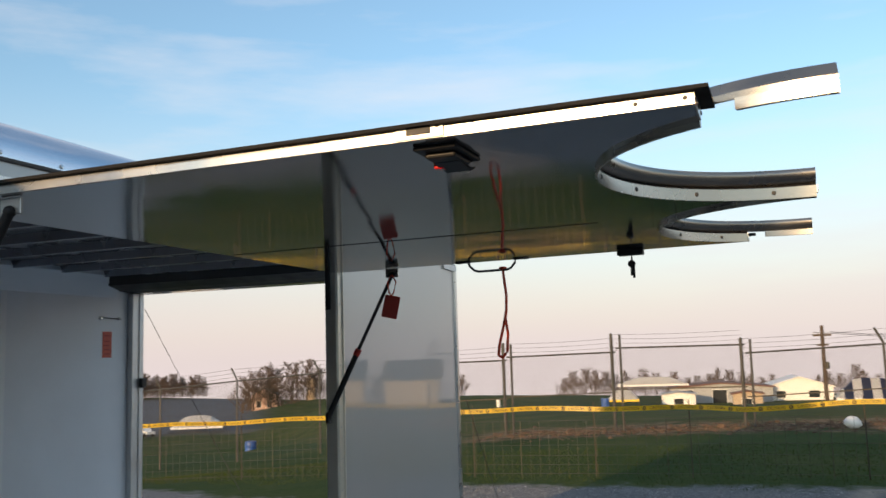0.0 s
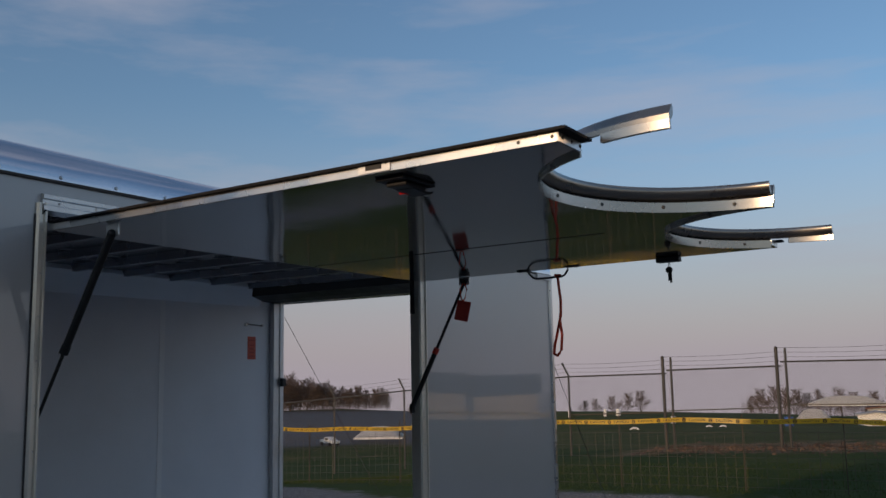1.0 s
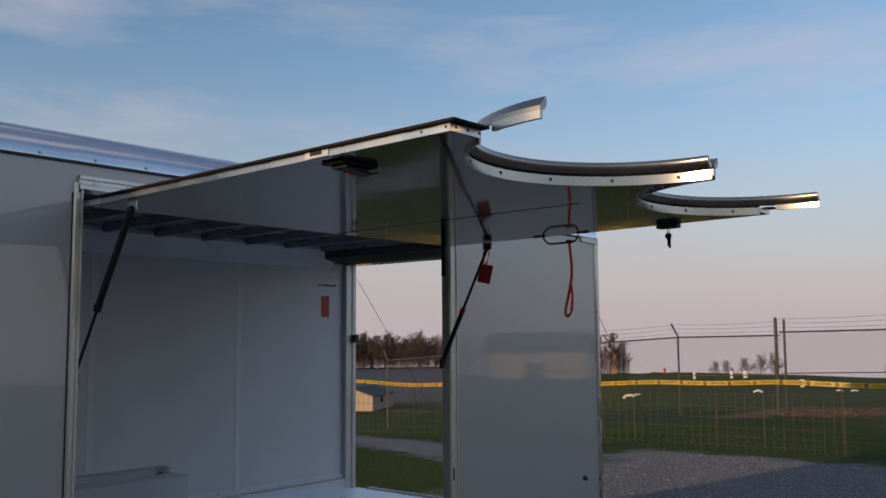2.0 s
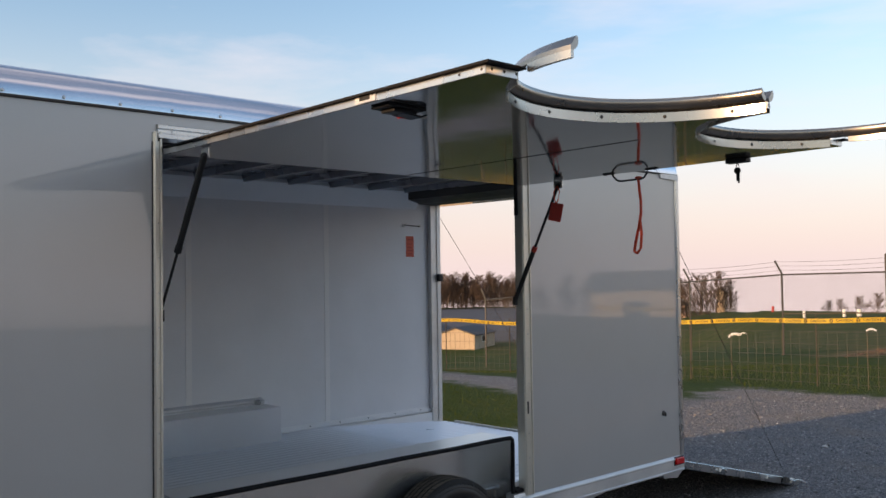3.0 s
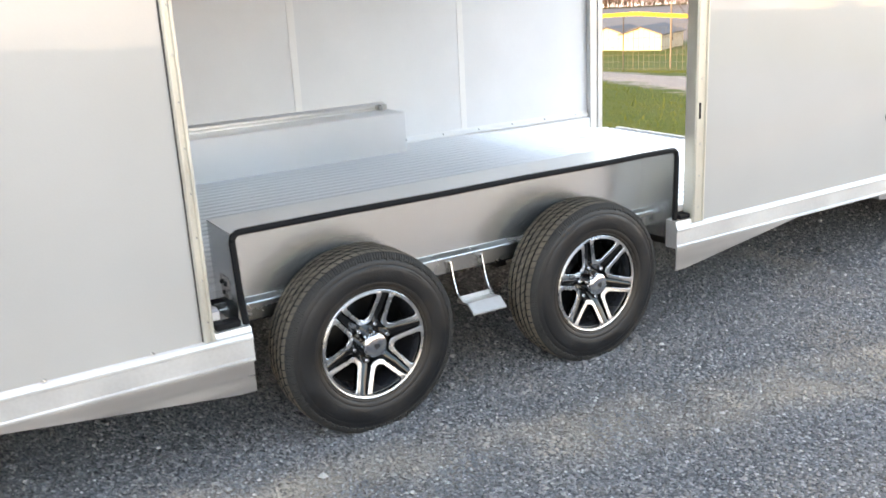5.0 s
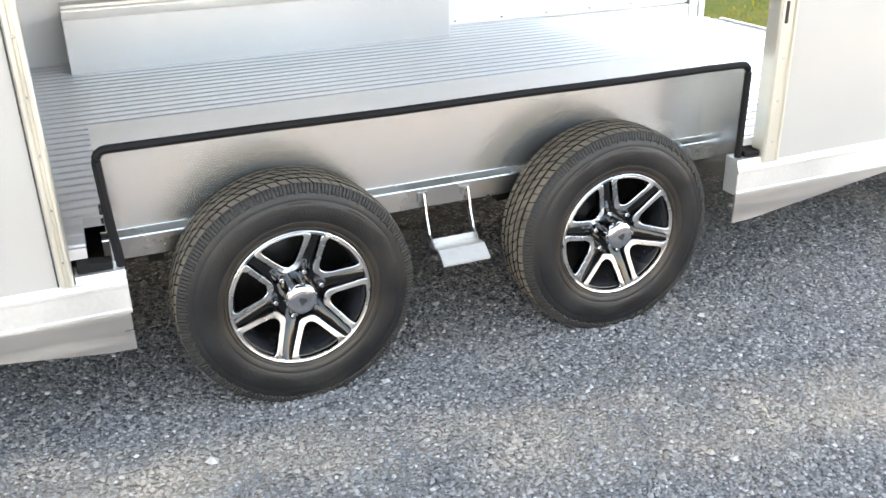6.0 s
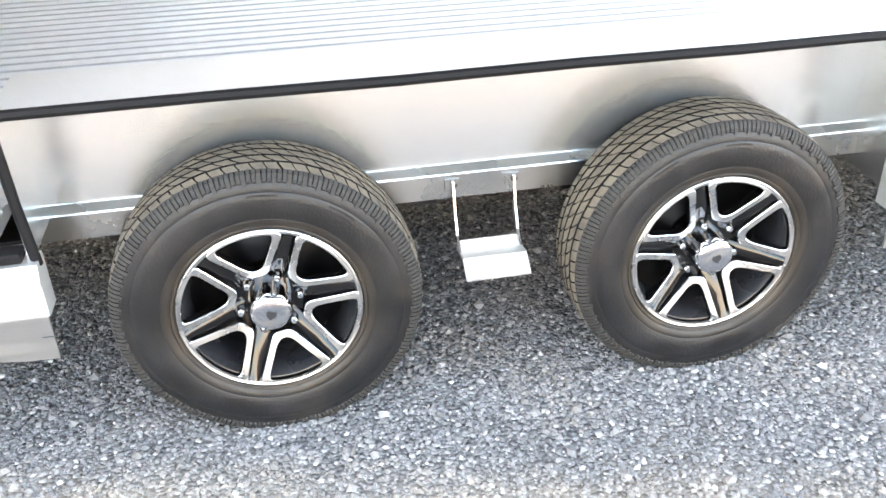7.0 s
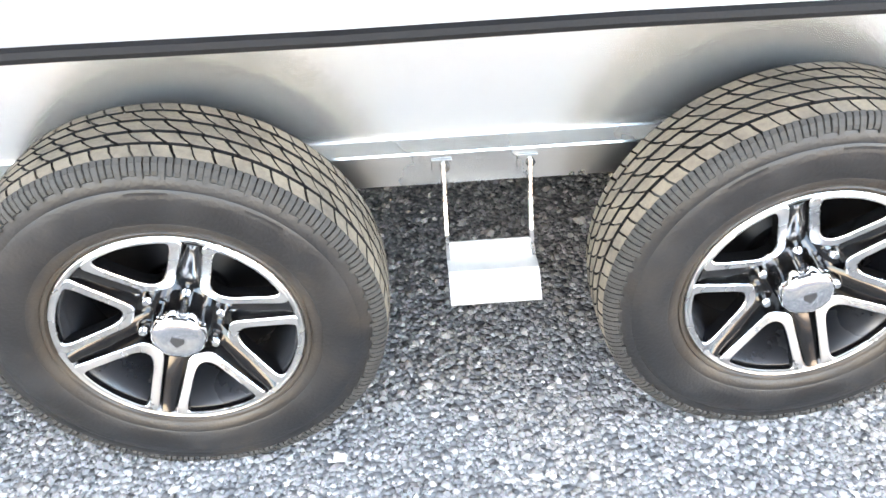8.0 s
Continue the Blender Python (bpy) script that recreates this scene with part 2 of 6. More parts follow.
M_CANVAS = mat("white_canvas", (0.76, 0.75, 0.73), 0.7, 0.0, 0.1, 1.5, 20, 0.1)
M_NAVY = mat("navy_canvas", (0.018, 0.035, 0.095), 0.7, 0.0, 0.15, 2, 20, 0.1)
M_GLASSDARK = mat("window_glass", (0.02, 0.025, 0.03), 0.08, 0.0, 0.1, 3, 30, 0.0)


# ---- building helpers ----
def part(name, bm, material, parent=None, label="", smooth=True):
    """Links a bmesh as one mesh object under a thing or a part."""
    me = bpy.data.meshes.new(name)
    bm.to_mesh(me)
    bm.free()
    me.materials.append(material)
    if smooth:
        me.shade_smooth()
        me.set_sharp_from_angle(angle=radians(35))
    ob = new(name, me)
    if parent:
        ob.parent = parent
    if label:
        ob["label"] = label
    return ob


def again(ob, m, parent=None):
    """The same mesh at another pose."""
    o = ob.copy()
    scene.collection.objects.link(o)
    o.parent = parent or ob.parent
    o.matrix_basis = m
    return o


def empty(name, m=None):
    e = new(name)
    e.empty_display_size = 0.2
    if m is not None:
        e.matrix_basis = m
    return e


def box(bm, x0, x1, y0, y1, z0, z1, bevel=0.0, seg=1):
    made = bmesh.ops.create_cube(bm, size=1.0, matrix=Matrix.LocRotScale(
        ((x0 + x1) / 2, (y0 + y1) / 2, (z0 + z1) / 2), None, (abs(x1 - x0), abs(y1 - y0), abs(z1 - z0))))
    if bevel:
        vs = set(made["verts"])
        es = [e for e in bm.edges if e.verts[0] in vs and e.verts[1] in vs]
        bmesh.ops.bevel(bm, geom=es, offset=bevel, segments=seg, affect="EDGES", profile=0.5)
    return bm


def boxed(*a, **k):
    return box(bmesh.new(), *a, **k)


def prism(bm, pts, axis, a, b):
    """Extrudes an outline along an axis from a to b. The outline's pairs are the two other axes, in x, y, z order."""
    def at(p, v):
        return {"x": (v, p[0], p[1]), "y": (p[0], v, p[1]), "z": (p[0], p[1], v)}[axis]
    lo = [bm.verts.new(at(p, a)) for p in pts]
    hi = [bm.verts.new(at(p, b)) for p in pts]
    bm.faces.new(lo)
    bm.faces.new(hi[::-1])
    for i in range(len(pts)):
        j = (i + 1) % len(pts)
        bm.faces.new((lo[j], lo[i], hi[i], hi[j]))
    bmesh.ops.recalc_face_normals(bm, faces=bm.faces[:])
    return bm


def tube(bm, pts, r, n=8, flat=1.0, closed=False):
    """A round bar along a line of points; flat squeezes it across."""
    pts = [Vector(p) for p in pts]
    rings = []
    up = Vector((0, 0, 1))
    count = len(pts)
    for i, p in enumerate(pts):
        d = (pts[(i + 1) % count] - pts[i - 1]) if closed else (pts[min(i + 1, count - 1)] - pts[max(i - 1, 0)])
        d.normalize()
        ref = up if abs(d.dot(up)) < 0.95 else Vector((1, 0, 0))
        u = d.cross(ref).normalized()
        v = u.cross(d).normalized()
        rr = r[i] if isinstance(r, (list, tuple)) else r
        rings.append([bm.verts.new(p + rr * (math.cos(k * math.tau / n) * u + flat * math.sin(k * math.tau / n) * v)) for k in range(n)])
    span = range(count if closed else count - 1)
    for i in span:
        a, b = rings[i], rings[(i + 1) % count]
        for k in range(n):
            bm.faces.new((a[k], a[(k + 1) % n], b[(k + 1) % n], b[k]))
    if not closed:
        bm.faces.new(rings[0][::-1])
        bm.faces.new(rings[-1])
    return bm


def lathe(bm, profile, n=48, closed=False):
    """Turns (x, radius) pairs about the x axis."""
    rings = []
    for x, r in profile:
        rings.append([bm.verts.new((x, r * math.cos(k * math.tau / n), r * math.sin(k * math.tau / n))) for k in range(n)])
    for i in range(len(rings) - (0 if closed else 1)):
        a, b = rings[i], rings[(i + 1) % len(rings)]
        for k in range(n):
            bm.faces.new((a[k], b[k], b[(k + 1) % n], a[(k + 1) % n]))
    if not closed:
        if profile[0][1] > 1e-4:
            bm.faces.new(rings[0])
        if profile[-1][1] > 1e-4:
            bm.faces.new(rings[-1][::-1])
    bmesh.ops.remove_doubles(bm, verts=bm.verts[:], dist=1e-5)
    bmesh.ops.recalc_face_normals(bm, faces=bm.faces[:])
    return bm


def dome(bm, at, axis, r, h, n=8):
    """A rivet head on a face that looks along axis."""
    ax = Vector(axis).normalized()
    u = ax.orthogonal().normalized()
    v = ax.cross(u)
    at = Vector(at)
    base = [bm.verts.new(at + r * (math.cos(k * math.tau / n) * u + math.sin(k * math.tau / n) * v)) for k in range(n)]
    mid = [bm.verts.new(at + 0.75 * h * ax + 0.65 * r * (math.cos(k * math.tau / n) * u + math.sin(k * math.tau / n) * v)) for k in range(n)]
    tip = bm.verts.new(at + h * ax)
    for k in range(n):
        j = (k + 1) % n
        bm.faces.new((base[k], base[j], mid[j], mid[k]))
        bm.faces.new((mid[k], mid[j], tip))
    return bm

# ---- the trailer: near side in the plane x = 0, nose towards -y ----
Y_FRONT, Y_REAR, WIDTH = -4.5, 5.645, 2.59
Z_SILL, Z_HEAD, Z_EAVE = 0.525, 2.45, 2.552
X_FAR = -2.54                           # face of the lining on the far side
Z_FLOOR, Y_DIP, Z_TAIL = 0.612, 4.30, 0.515
trailer = empty("enclosed_trailer", pose(0, 0, 0))
tagged(trailer, "silver enclosed car trailer with its side escape door raised open", "trailer")


def rivet_row(bm_parent, pts, axis, r=0.006, h=0.004, material=M_ALU):
    first = None
    for p in pts:
        if first is None:
            bm = dome(bmesh.new(), (0, 0, 0), axis, r, h)
            first = part("rivet", bm, material, bm_parent)
            first.location = p
        else:
            again(first, Matrix.Translation(p), bm_parent)
    return first


def side_walls():
    # near side: ahead of the opening, aft of it, over it
    front = part("side_wall", boxed(-0.05, 0, Y_FRONT, 1.636, Z_SILL, Z_EAVE), M_SKIN, trailer, "satin silver side skin", False)
    rear = part("side_wall", boxed(-0.05, 0, 3.985, Y_REAR - 0.012, Z_SILL, Z_EAVE), M_SKIN, trailer, "satin silver side skin", False)
    part("header", boxed(-0.05, 0, 1.636, 3.985, Z_HEAD + 0.05, Z_EAVE), M_SKIN, trailer, "", False)
    # far side, nose
    part("far_wall", boxed(-WIDTH, X_FAR, Y_FRONT, Y_REAR - 0.012, 0.45, Z_EAVE), M_INNER, trailer, "white painted inner wall", False)
    part("front_wall", boxed(-WIDTH, 0, Y_FRONT - 0.05, Y_FRONT, 0.45, 2.66), M_INNER, trailer, "", False)
    # panel joints on the far wall
    for y in (0.58, 1.835, 3.088, 4.337):
        bm = boxed(X_FAR, X_FAR + 0.003, y - 0.024, y + 0.024, Z_FLOOR, 2.452, 0.001)
        strip = part("joint_strip", bm, M_STRIP, trailer, "white panel joint strip", False)
        rivet_row(strip, [(X_FAR + 0.004, y, z) for z in (0.9, 1.25, 1.6, 1.95, 2.3)], (1, 0, 0), 0.004, 0.002, M_STRIP)
    return front, rear


wall_front, wall_rear = side_walls()


def roof():
    # rounded cove down both long sides, then the flat roof
    n = 7
    R = 0.130
    for near in (True, False):
        outer = [(-R + R * math.cos(a), Z_EAVE + 0.01 + R * math.sin(a)) for a in [i * math.pi / 2 / n for i in range(n + 1)]]
        inner = [(-R + (R - 0.006) * math.cos(a), Z_EAVE + 0.01 + (R - 0.006) * math.sin(a)) for a in [i * math.pi / 2 / n for i in range(n, -1, -1)]]
        pts = [(0.006, Z_EAVE + 0.002)] + [(x + 0.006, z) for x, z in outer] + [(x + 0.002, z) for x, z in inner]
        if not near:
            pts = [(-WIDTH - x, z) for x, z in pts]
        cove = part("roof_cove", prism(bmesh.new(), pts, "y", Y_FRONT, Y_REAR - 0.003), M_COVE, trailer, "bright rounded aluminium roof edge")
        if near:
            bm = boxed(0.0, 0.010, Y_FRONT, Y_REAR - 0.004, Z_EAVE - 0.006, Z_EAVE + 0.006, 0.002)
            part("drip_rail", bm, M_BARS, cove, "dark drip rail line", False)
            rivet_row(cove, [(0.0055, -0.824 + 0.23 * k, Z_EAVE + 0.018) for k in range(28)], (1, 0, 0.15), 0.008, 0.005)
    part("roof_sheet", boxed(-WIDTH + R - 0.01, -R + 0.01, Y_FRONT, Y_REAR - 0.003, 2.678, 2.690), M_COVE, trailer, "", False)
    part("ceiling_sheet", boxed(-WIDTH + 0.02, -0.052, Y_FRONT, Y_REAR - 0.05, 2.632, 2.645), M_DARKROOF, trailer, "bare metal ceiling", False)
    # roof bows
    first = None
    y = -4.2
    while y < 5.2:
        if first is None:
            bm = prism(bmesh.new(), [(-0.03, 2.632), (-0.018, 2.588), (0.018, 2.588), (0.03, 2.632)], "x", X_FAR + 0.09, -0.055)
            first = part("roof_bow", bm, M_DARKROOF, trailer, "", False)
            first.location.y = y
        else:
            again(first, Matrix.Translation((0, y, 0)))
        y += 0.406
    # slanted inner cove along the far side
    bm = prism(bmesh.new(), [(X_FAR, 2.455), (X_FAR + 0.012, 2.455), (X_FAR + 0.105, 2.600), (X_FAR + 0.095, 2.630), (X_FAR, 2.630)], "y", Y_FRONT, 5.33)
    part("inner_cove", bm, M_INNER, trailer, "white slanted ceiling edge", False)


roof()


def deck():
    # extruded planks with ribs that run lengthwise; the tail dips to the ramp
    pitch = 0.073
    width = 2 * pitch
    x = -0.285
    prof = [(0, 0.0)]
    for k in range(2):
        u = -k * pitch
        prof += [(u - 0.016, 0.0), (u - 0.020, 0.0042), (u - 0.025, 0.0055), (u - 0.045, 0.0055), (u - 0.050, 0.0042), (u - 0.054, 0.0)]
    prof += [(-width + 0.0006, 0.0)]
    bm = bmesh.new()
    rows = []
    for y, z in ((Y_FRONT, Z_FLOOR), (Y_DIP, Z_FLOOR), (Y_REAR - 0.05, Z_TAIL)):
        rows.append([bm.verts.new((u, y, z + v - 0.006)) for u, v in prof + [(-width + 0.0006, -0.03), (0, -0.03)]])
    for a, b in zip(rows, rows[1:]):
        for k in range(len(a)):
            j = (k + 1) % len(a)
            bm.faces.new((a[k], a[j], b[j], b[k]))
    bm.faces.new(rows[0])
    bm.faces.new(rows[-1][::-1])
    bmesh.ops.recalc_face_normals(bm, faces=bm.faces[:])
    plank = part("floor_plank", bm, M_FLOOR, trailer, "ribbed extruded aluminium floor plank", False)
    plank.location.x = x
    k = 1
    while x - k * width - width > X_FAR - 0.16:
        again(plank, Matrix.Translation((x - k * width, 0, 0)))
        k += 1
    # beside the near wheel box, ahead of it and aft of it
    for u, shape in ((-0.285 + width, prof), (-0.139 + 0.084, [(v, w) for v, w in prof if v > -0.083] + [(-0.084, 0.0)])):
        edge = shape + [(shape[-1][0], -0.03), (0, -0.03)]
        bm = bmesh.new()
        for a, b in (((Y_FRONT, Z_FLOOR), (1.70, Z_FLOOR)), ((3.893, Z_FLOOR), (Y_DIP, Z_FLOOR)), ((Y_DIP, Z_FLOOR), (Y_REAR - 0.05, Z_TAIL))):
            lo = [bm.verts.new((v, a[0], a[1] + w - 0.006)) for v, w in edge]
            hi = [bm.verts.new((v, b[0], b[1] + w - 0.006)) for v, w in edge]
            for i in range(len(lo)):
                j = (i + 1) % len(lo)
                bm.faces.new((lo[i], lo[j], hi[j], hi[i]))
            bm.faces.new(lo)
            bm.faces.new(hi[::-1])
        bmesh.ops.recalc_face_normals(bm, faces=bm.faces[:])
        short = part("floor_plank", bm, M_FLOOR, trailer, "ribbed extruded aluminium floor plank", False)
        short.location.x = u
    # trim along the far wall, level over the dip, with a white plate that closes the wedge under it
    bm = prism(bmesh.new(), [(X_FAR, Z_FLOOR + 0.002), (X_FAR + 0.030, Z_FLOOR + 0.002), (X_FAR + 0.028, Z_FLOOR + 0.010), (X_FAR + 0.008, Z_FLOOR + 0.030), (X_FAR + 0.005, Z_FLOOR + 0.040), (X_FAR, Z_FLOOR + 0.040)], "y", 3.72, 5.47)
    trim = part("floor_trim", bm, M_STRIP, trailer, "bright white floor trim", False)
    rivet_row(trim, [(X_FAR + 0.018, 3.85 + 0.30 * k, Z_FLOOR + 0.021) for k in range(6)], (0.7, 0, 0.7), 0.006, 0.003, M_GALV)
    drop = (Z_FLOOR - Z_TAIL) / (Y_REAR - 0.05 - Y_DIP)
    bm = prism(bmesh.new(), [(Y_DIP + 0.02, Z_FLOOR - 0.010), (5.47, Z_FLOOR - 0.010), (5.47, Z_FLOOR - 0.008 - drop * (5.47 - Y_DIP)), (Y_DIP + 0.02, Z_FLOOR - 0.012)], "x", X_FAR, X_FAR + 0.045)
    part("dip_filler", bm, M_STRIP, trailer, "white wedge plate along the dipping floor", False)
    bm = prism(bmesh.new(), [(Y_REAR - 0.065, 0.44), (Y_REAR + 0.005, 0.44), (Y_REAR + 0.005, 0.512), (Y_REAR - 0.012, 0.526), (Y_REAR - 0.040, 0.528), (Y_REAR - 0.065, 0.490)], "x", -2.345, -0.06)
    part("rear_threshold", bm, M_RAIL, trailer, "bright aluminium threshold at the ramp hinge", False)
    # recessed tie-down ring
    ring = [(-2.02 + 0.035 * math.cos(a), 5.02 + 0.05 * math.sin(a), 0.549 - 0.088 * 0.05 * math.sin(a)) for a in [k * math.tau / 16 for k in range(16)]]
    d = part("tie_down_ring", tube(bmesh.new(), ring, 0.006, 6, closed=True), M_ALU, trailer, "steel floor tie-down ring")
    bm = bmesh.new()
    bmesh.ops.create_cube(bm, size=1, matrix=pose(-2.02, 5.02, 0.532, -5, 0, 0) @ Matrix.Diagonal((0.09, 0.12, 0.012, 1)))
    part("base_plate", bm, M_ALU, d, "", False)


deck()


def wheel_boxes():
    # near box over the two wheels: a folded plate shell open to the outside
    y0, y1, zt, xi, t = 1.762, 3.872, 0.880, -0.258, 0.004
    bm = bmesh.new()
    box(bm, -0.285, -0.034, y0, y1, zt - t, zt)
    part("wheel_box_top", bm, M_BOXTOP, trailer, "smooth aluminium wheel box top", False)
    part("wheel_box_side", boxed(-0.285, -0.281, y0 + t, y1 - t, 0.56, zt - t), M_PLATE, trailer, "", False)
    part("wheel_box_back", boxed(xi, xi + t, y0 + t, y1 - t, 0.53, zt - t), M_PLATE, trailer, "soft polished plate behind the tyres", False)
    part("wheel_box_end", boxed(-0.285, -0.034, y0, y0 + t, 0.53, zt - t), M_PLATE, trailer, "", False)
    part("wheel_box_end", boxed(-0.285, -0.034, y1 - t, y1, 0.45, zt - t), M_PLATE, trailer, "", False)
    # frame angle under the back plate
    bm = prism(bmesh.new(), [(xi, 0.565), (xi + 0.008, 0.565), (xi + 0.034, 0.552), (xi + 0.036, 0.548), (xi + 0.036, 0.484), (xi + 0.028, 0.481), (xi + 0.028, 0.53), (xi, 0.53)], "y", y0 - 0.02, y1 + 0.0)
    part("frame_angle", bm, M_ALU, trailer, "bright aluminium frame angle", False)
    # black bulb seal round the rim of the box
    r = 0.030
    pts = [(-0.028, y0 + 0.020, 0.535), (-0.028, y0 + 0.010, 0.68), (-0.028, y0 + 0.004, zt - r)]
    pts += [(-0.028, y0 + 0.004 + r - r * math.cos(a), zt - r + r * math.sin(a)) for a in (0.4, 0.8, 1.2, 1.57)]
    pts += [(-0.028, y, zt + 0.0015 * math.sin(y * 9)) for y in (2.2, 2.6, 3.0, 3.4, 3.7)]
    pts += [(-0.028, y1 - 0.004 - r + r * math.sin(a), zt - r + r * math.cos(a)) for a in (0.0, 0.4, 0.8, 1.2, 1.57)]
    pts += [(-0.028, y1 - 0.006, 0.70), (-0.028, y1 - 0.008, 0.545)]
    part("bulb_seal", tube(bmesh.new(), pts, 0.0125, 8), M_RUBBER, trailer, "black rubber bulb seal round the wheel box")
    # far box
    bm = bmesh.new()
    box(bm, X_FAR, -2.262, 1.735, 3.707, Z_FLOOR - 0.012, 0.866, 0.003)
    fb = part("far_wheel_box", bm, M_BOXFAR, trailer, "smooth aluminium wheel box on the far side", False)
    bm = prism(bmesh.new(), [(X_FAR, 0.866), (X_FAR + 0.034, 0.866), (X_FAR + 0.034, 0.874), (X_FAR + 0.022, 0.882), (X_FAR + 0.022, 0.896), (X_FAR + 0.008, 0.912), (X_FAR, 0.914)], "y", 1.74, 3.70)
    part("trim_strip", bm, M_BOXTOP, fb, "", False)
    part("clamp", boxed(X_FAR + 0.035, X_FAR + 0.08, 3.615, 3.685, 0.866, 0.903, 0.006), M_ALU, fb, "", False)
    # small latch plate at the foot of the box
    lp = part("latch_plate", boxed(-0.19, -0.11, y0 - 0.004, y0, 0.62, 0.70, 0.001), M_ALU, trailer, "", False)
    for x, z in ((-0.17, 0.675), (-0.13, 0.675), (-0.15, 0.64)):
        b = part("bolt", lathe(bmesh.new(), [(0, 0.009), (0.006, 0.009), (0.008, 0.005), (0.008, 0)], 6), M_BLACK, lp, "", False)
        b.matrix_basis = pose(x, y0 - 0.004, z, 0, 0, -90)


wheel_boxes()


def sills():
    # lower rail and its tapering skirt, ahead of and aft of the wheels
    rail_prof = [(-0.06, 0.42), (0.008, 0.42), (0.014, 0.424), (0.014, 0.432), (0.010, 0.436), (0.010, 0.499), (0.015, 0.503), (0.015, 0.512), (0.009, 0.523), (0.002, 0.530), (-0.06, 0.530)]
    for name, a, b in (("front", Y_FRONT, 1.788), ("rear", 3.841, Y_REAR)):
        rail = part("sill_rail", prism(bmesh.new(), rail_prof, "y", a, b), M_RAIL, trailer, "white aluminium lower side rail", False)
        if name == "front":
            # raised step of the sill inside the opening
            part("sill_step", prism(bmesh.new(), [(-0.06, 0.530), (0.006, 0.530), (0.0, 0.548), (-0.06, 0.552)], "y", 1.66, 1.788), M_RAIL, rail, "", False)
            skirt = [(1.782, 0.42), (1.782, 0.304), (1.71, 0.306), (0.95, 0.398), (0.78, 0.42)]
            rivet_row(rail, [(0.004, -0.9 + 0.335 * k, 0.534) for k in range(8)], (0.4, 0, 1), 0.008, 0.006)
        else:
            part("sill_step", prism(bmesh.new(), [(-0.06, 0.530), (0.006, 0.530), (0.0, 0.548), (-0.06, 0.552)], "y", 3.841, 3.94), M_RAIL, rail, "", False)
            skirt = [(3.845, 0.42), (4.72, 0.42), (4.64, 0.41), (3.91, 0.315), (3.845, 0.313)]
        bm = prism(bmesh.new(), skirt, "x", 0.0, 0.006)
        part("skirt", bm, M_ALUB, rail, "thin tapering aluminium skirt", False)
    # black seal pads at both ends of the sill
    part("corner_seal", boxed(-0.055, -0.004, 1.668, 1.759, 0.552, 0.575, 0.004), M_RUBBER, trailer, "", False)
    part("corner_seal", boxed(-0.055, -0.004, 3.876, 3.941, 0.552, 0.572, 0.004), M_RUBBER, trailer, "", False)
    # support foot and lamp at the rear corner
    part("corner_foot", prism(bmesh.new(), [(5.38, 0.42), (5.40, 0.395), (5.56, 0.375), (5.63, 0.42)], "x", -0.16, 0.006), M_ALUB, trailer, "", False)
    lamp = part("marker_lamp", boxed(0.010, 0.026, 5.527, 5.632, 0.472, 0.520, 0.006, 2), M_TAIL, trailer, "small red rear marker lamp", False)
    part("lamp_base", boxed(0.008, 0.0125, 5.518, 5.641, 0.465, 0.526, 0.001), M_BLACK, lamp, "", False)
    # frame members below the deck
    part("frame_rail", boxed(-2.30, -2.22, Y_FRONT, Y_REAR - 0.1, 0.385, 0.44), M_ALUB, trailer, "", False)
    # unseen far side rail and nose apron, added to keep light from underneath
    part("far_rail", boxed(-WIDTH - 0.012, -WIDTH + 0.05, Y_FRONT, 1.77, 0.30, 0.449), M_RAIL, trailer, "", False)
    part("far_rail", boxed(-WIDTH - 0.012, -WIDTH + 0.05, 3.83, Y_REAR - 0.05, 0.30, 0.449), M_RAIL, trailer, "", False)
    part("nose_apron", boxed(-WIDTH, -0.005, Y_FRONT - 0.05, Y_FRONT, 0.22, 0.449), M_RAIL, trailer, "", False)
    y = -4.2
    first = None
    while y < 5.4:
        if first is None:
            first = part("cross_member", boxed(-2.22, -0.36, -0.025, 0.025, 0.40, 0.452), M_BLACK, trailer, "", False)
            first.location.y = y
        else:
            again(first, Matrix.Translation((0, y, -0.16 if y > 3.8 else 0)))
        y += 0.406
    # unseen black sheet between the frame rails, added to cut light under the deck
    part("underbelly", boxed(-2.22, -0.29, Y_FRONT, 4.25, 0.452, 0.462), M_BLACK, trailer, "dull black sheet added to block light under the deck", False)
    # full-width axle tubes
    for y in (2.264, 3.374):
        bm = lathe(bmesh.new(), [(-2.35, 0.04), (-0.2, 0.04)], 14)
        a = part("axle", bm, M_BLACK, trailer, "")
        a.location = (0, y, 0.355)


sills()


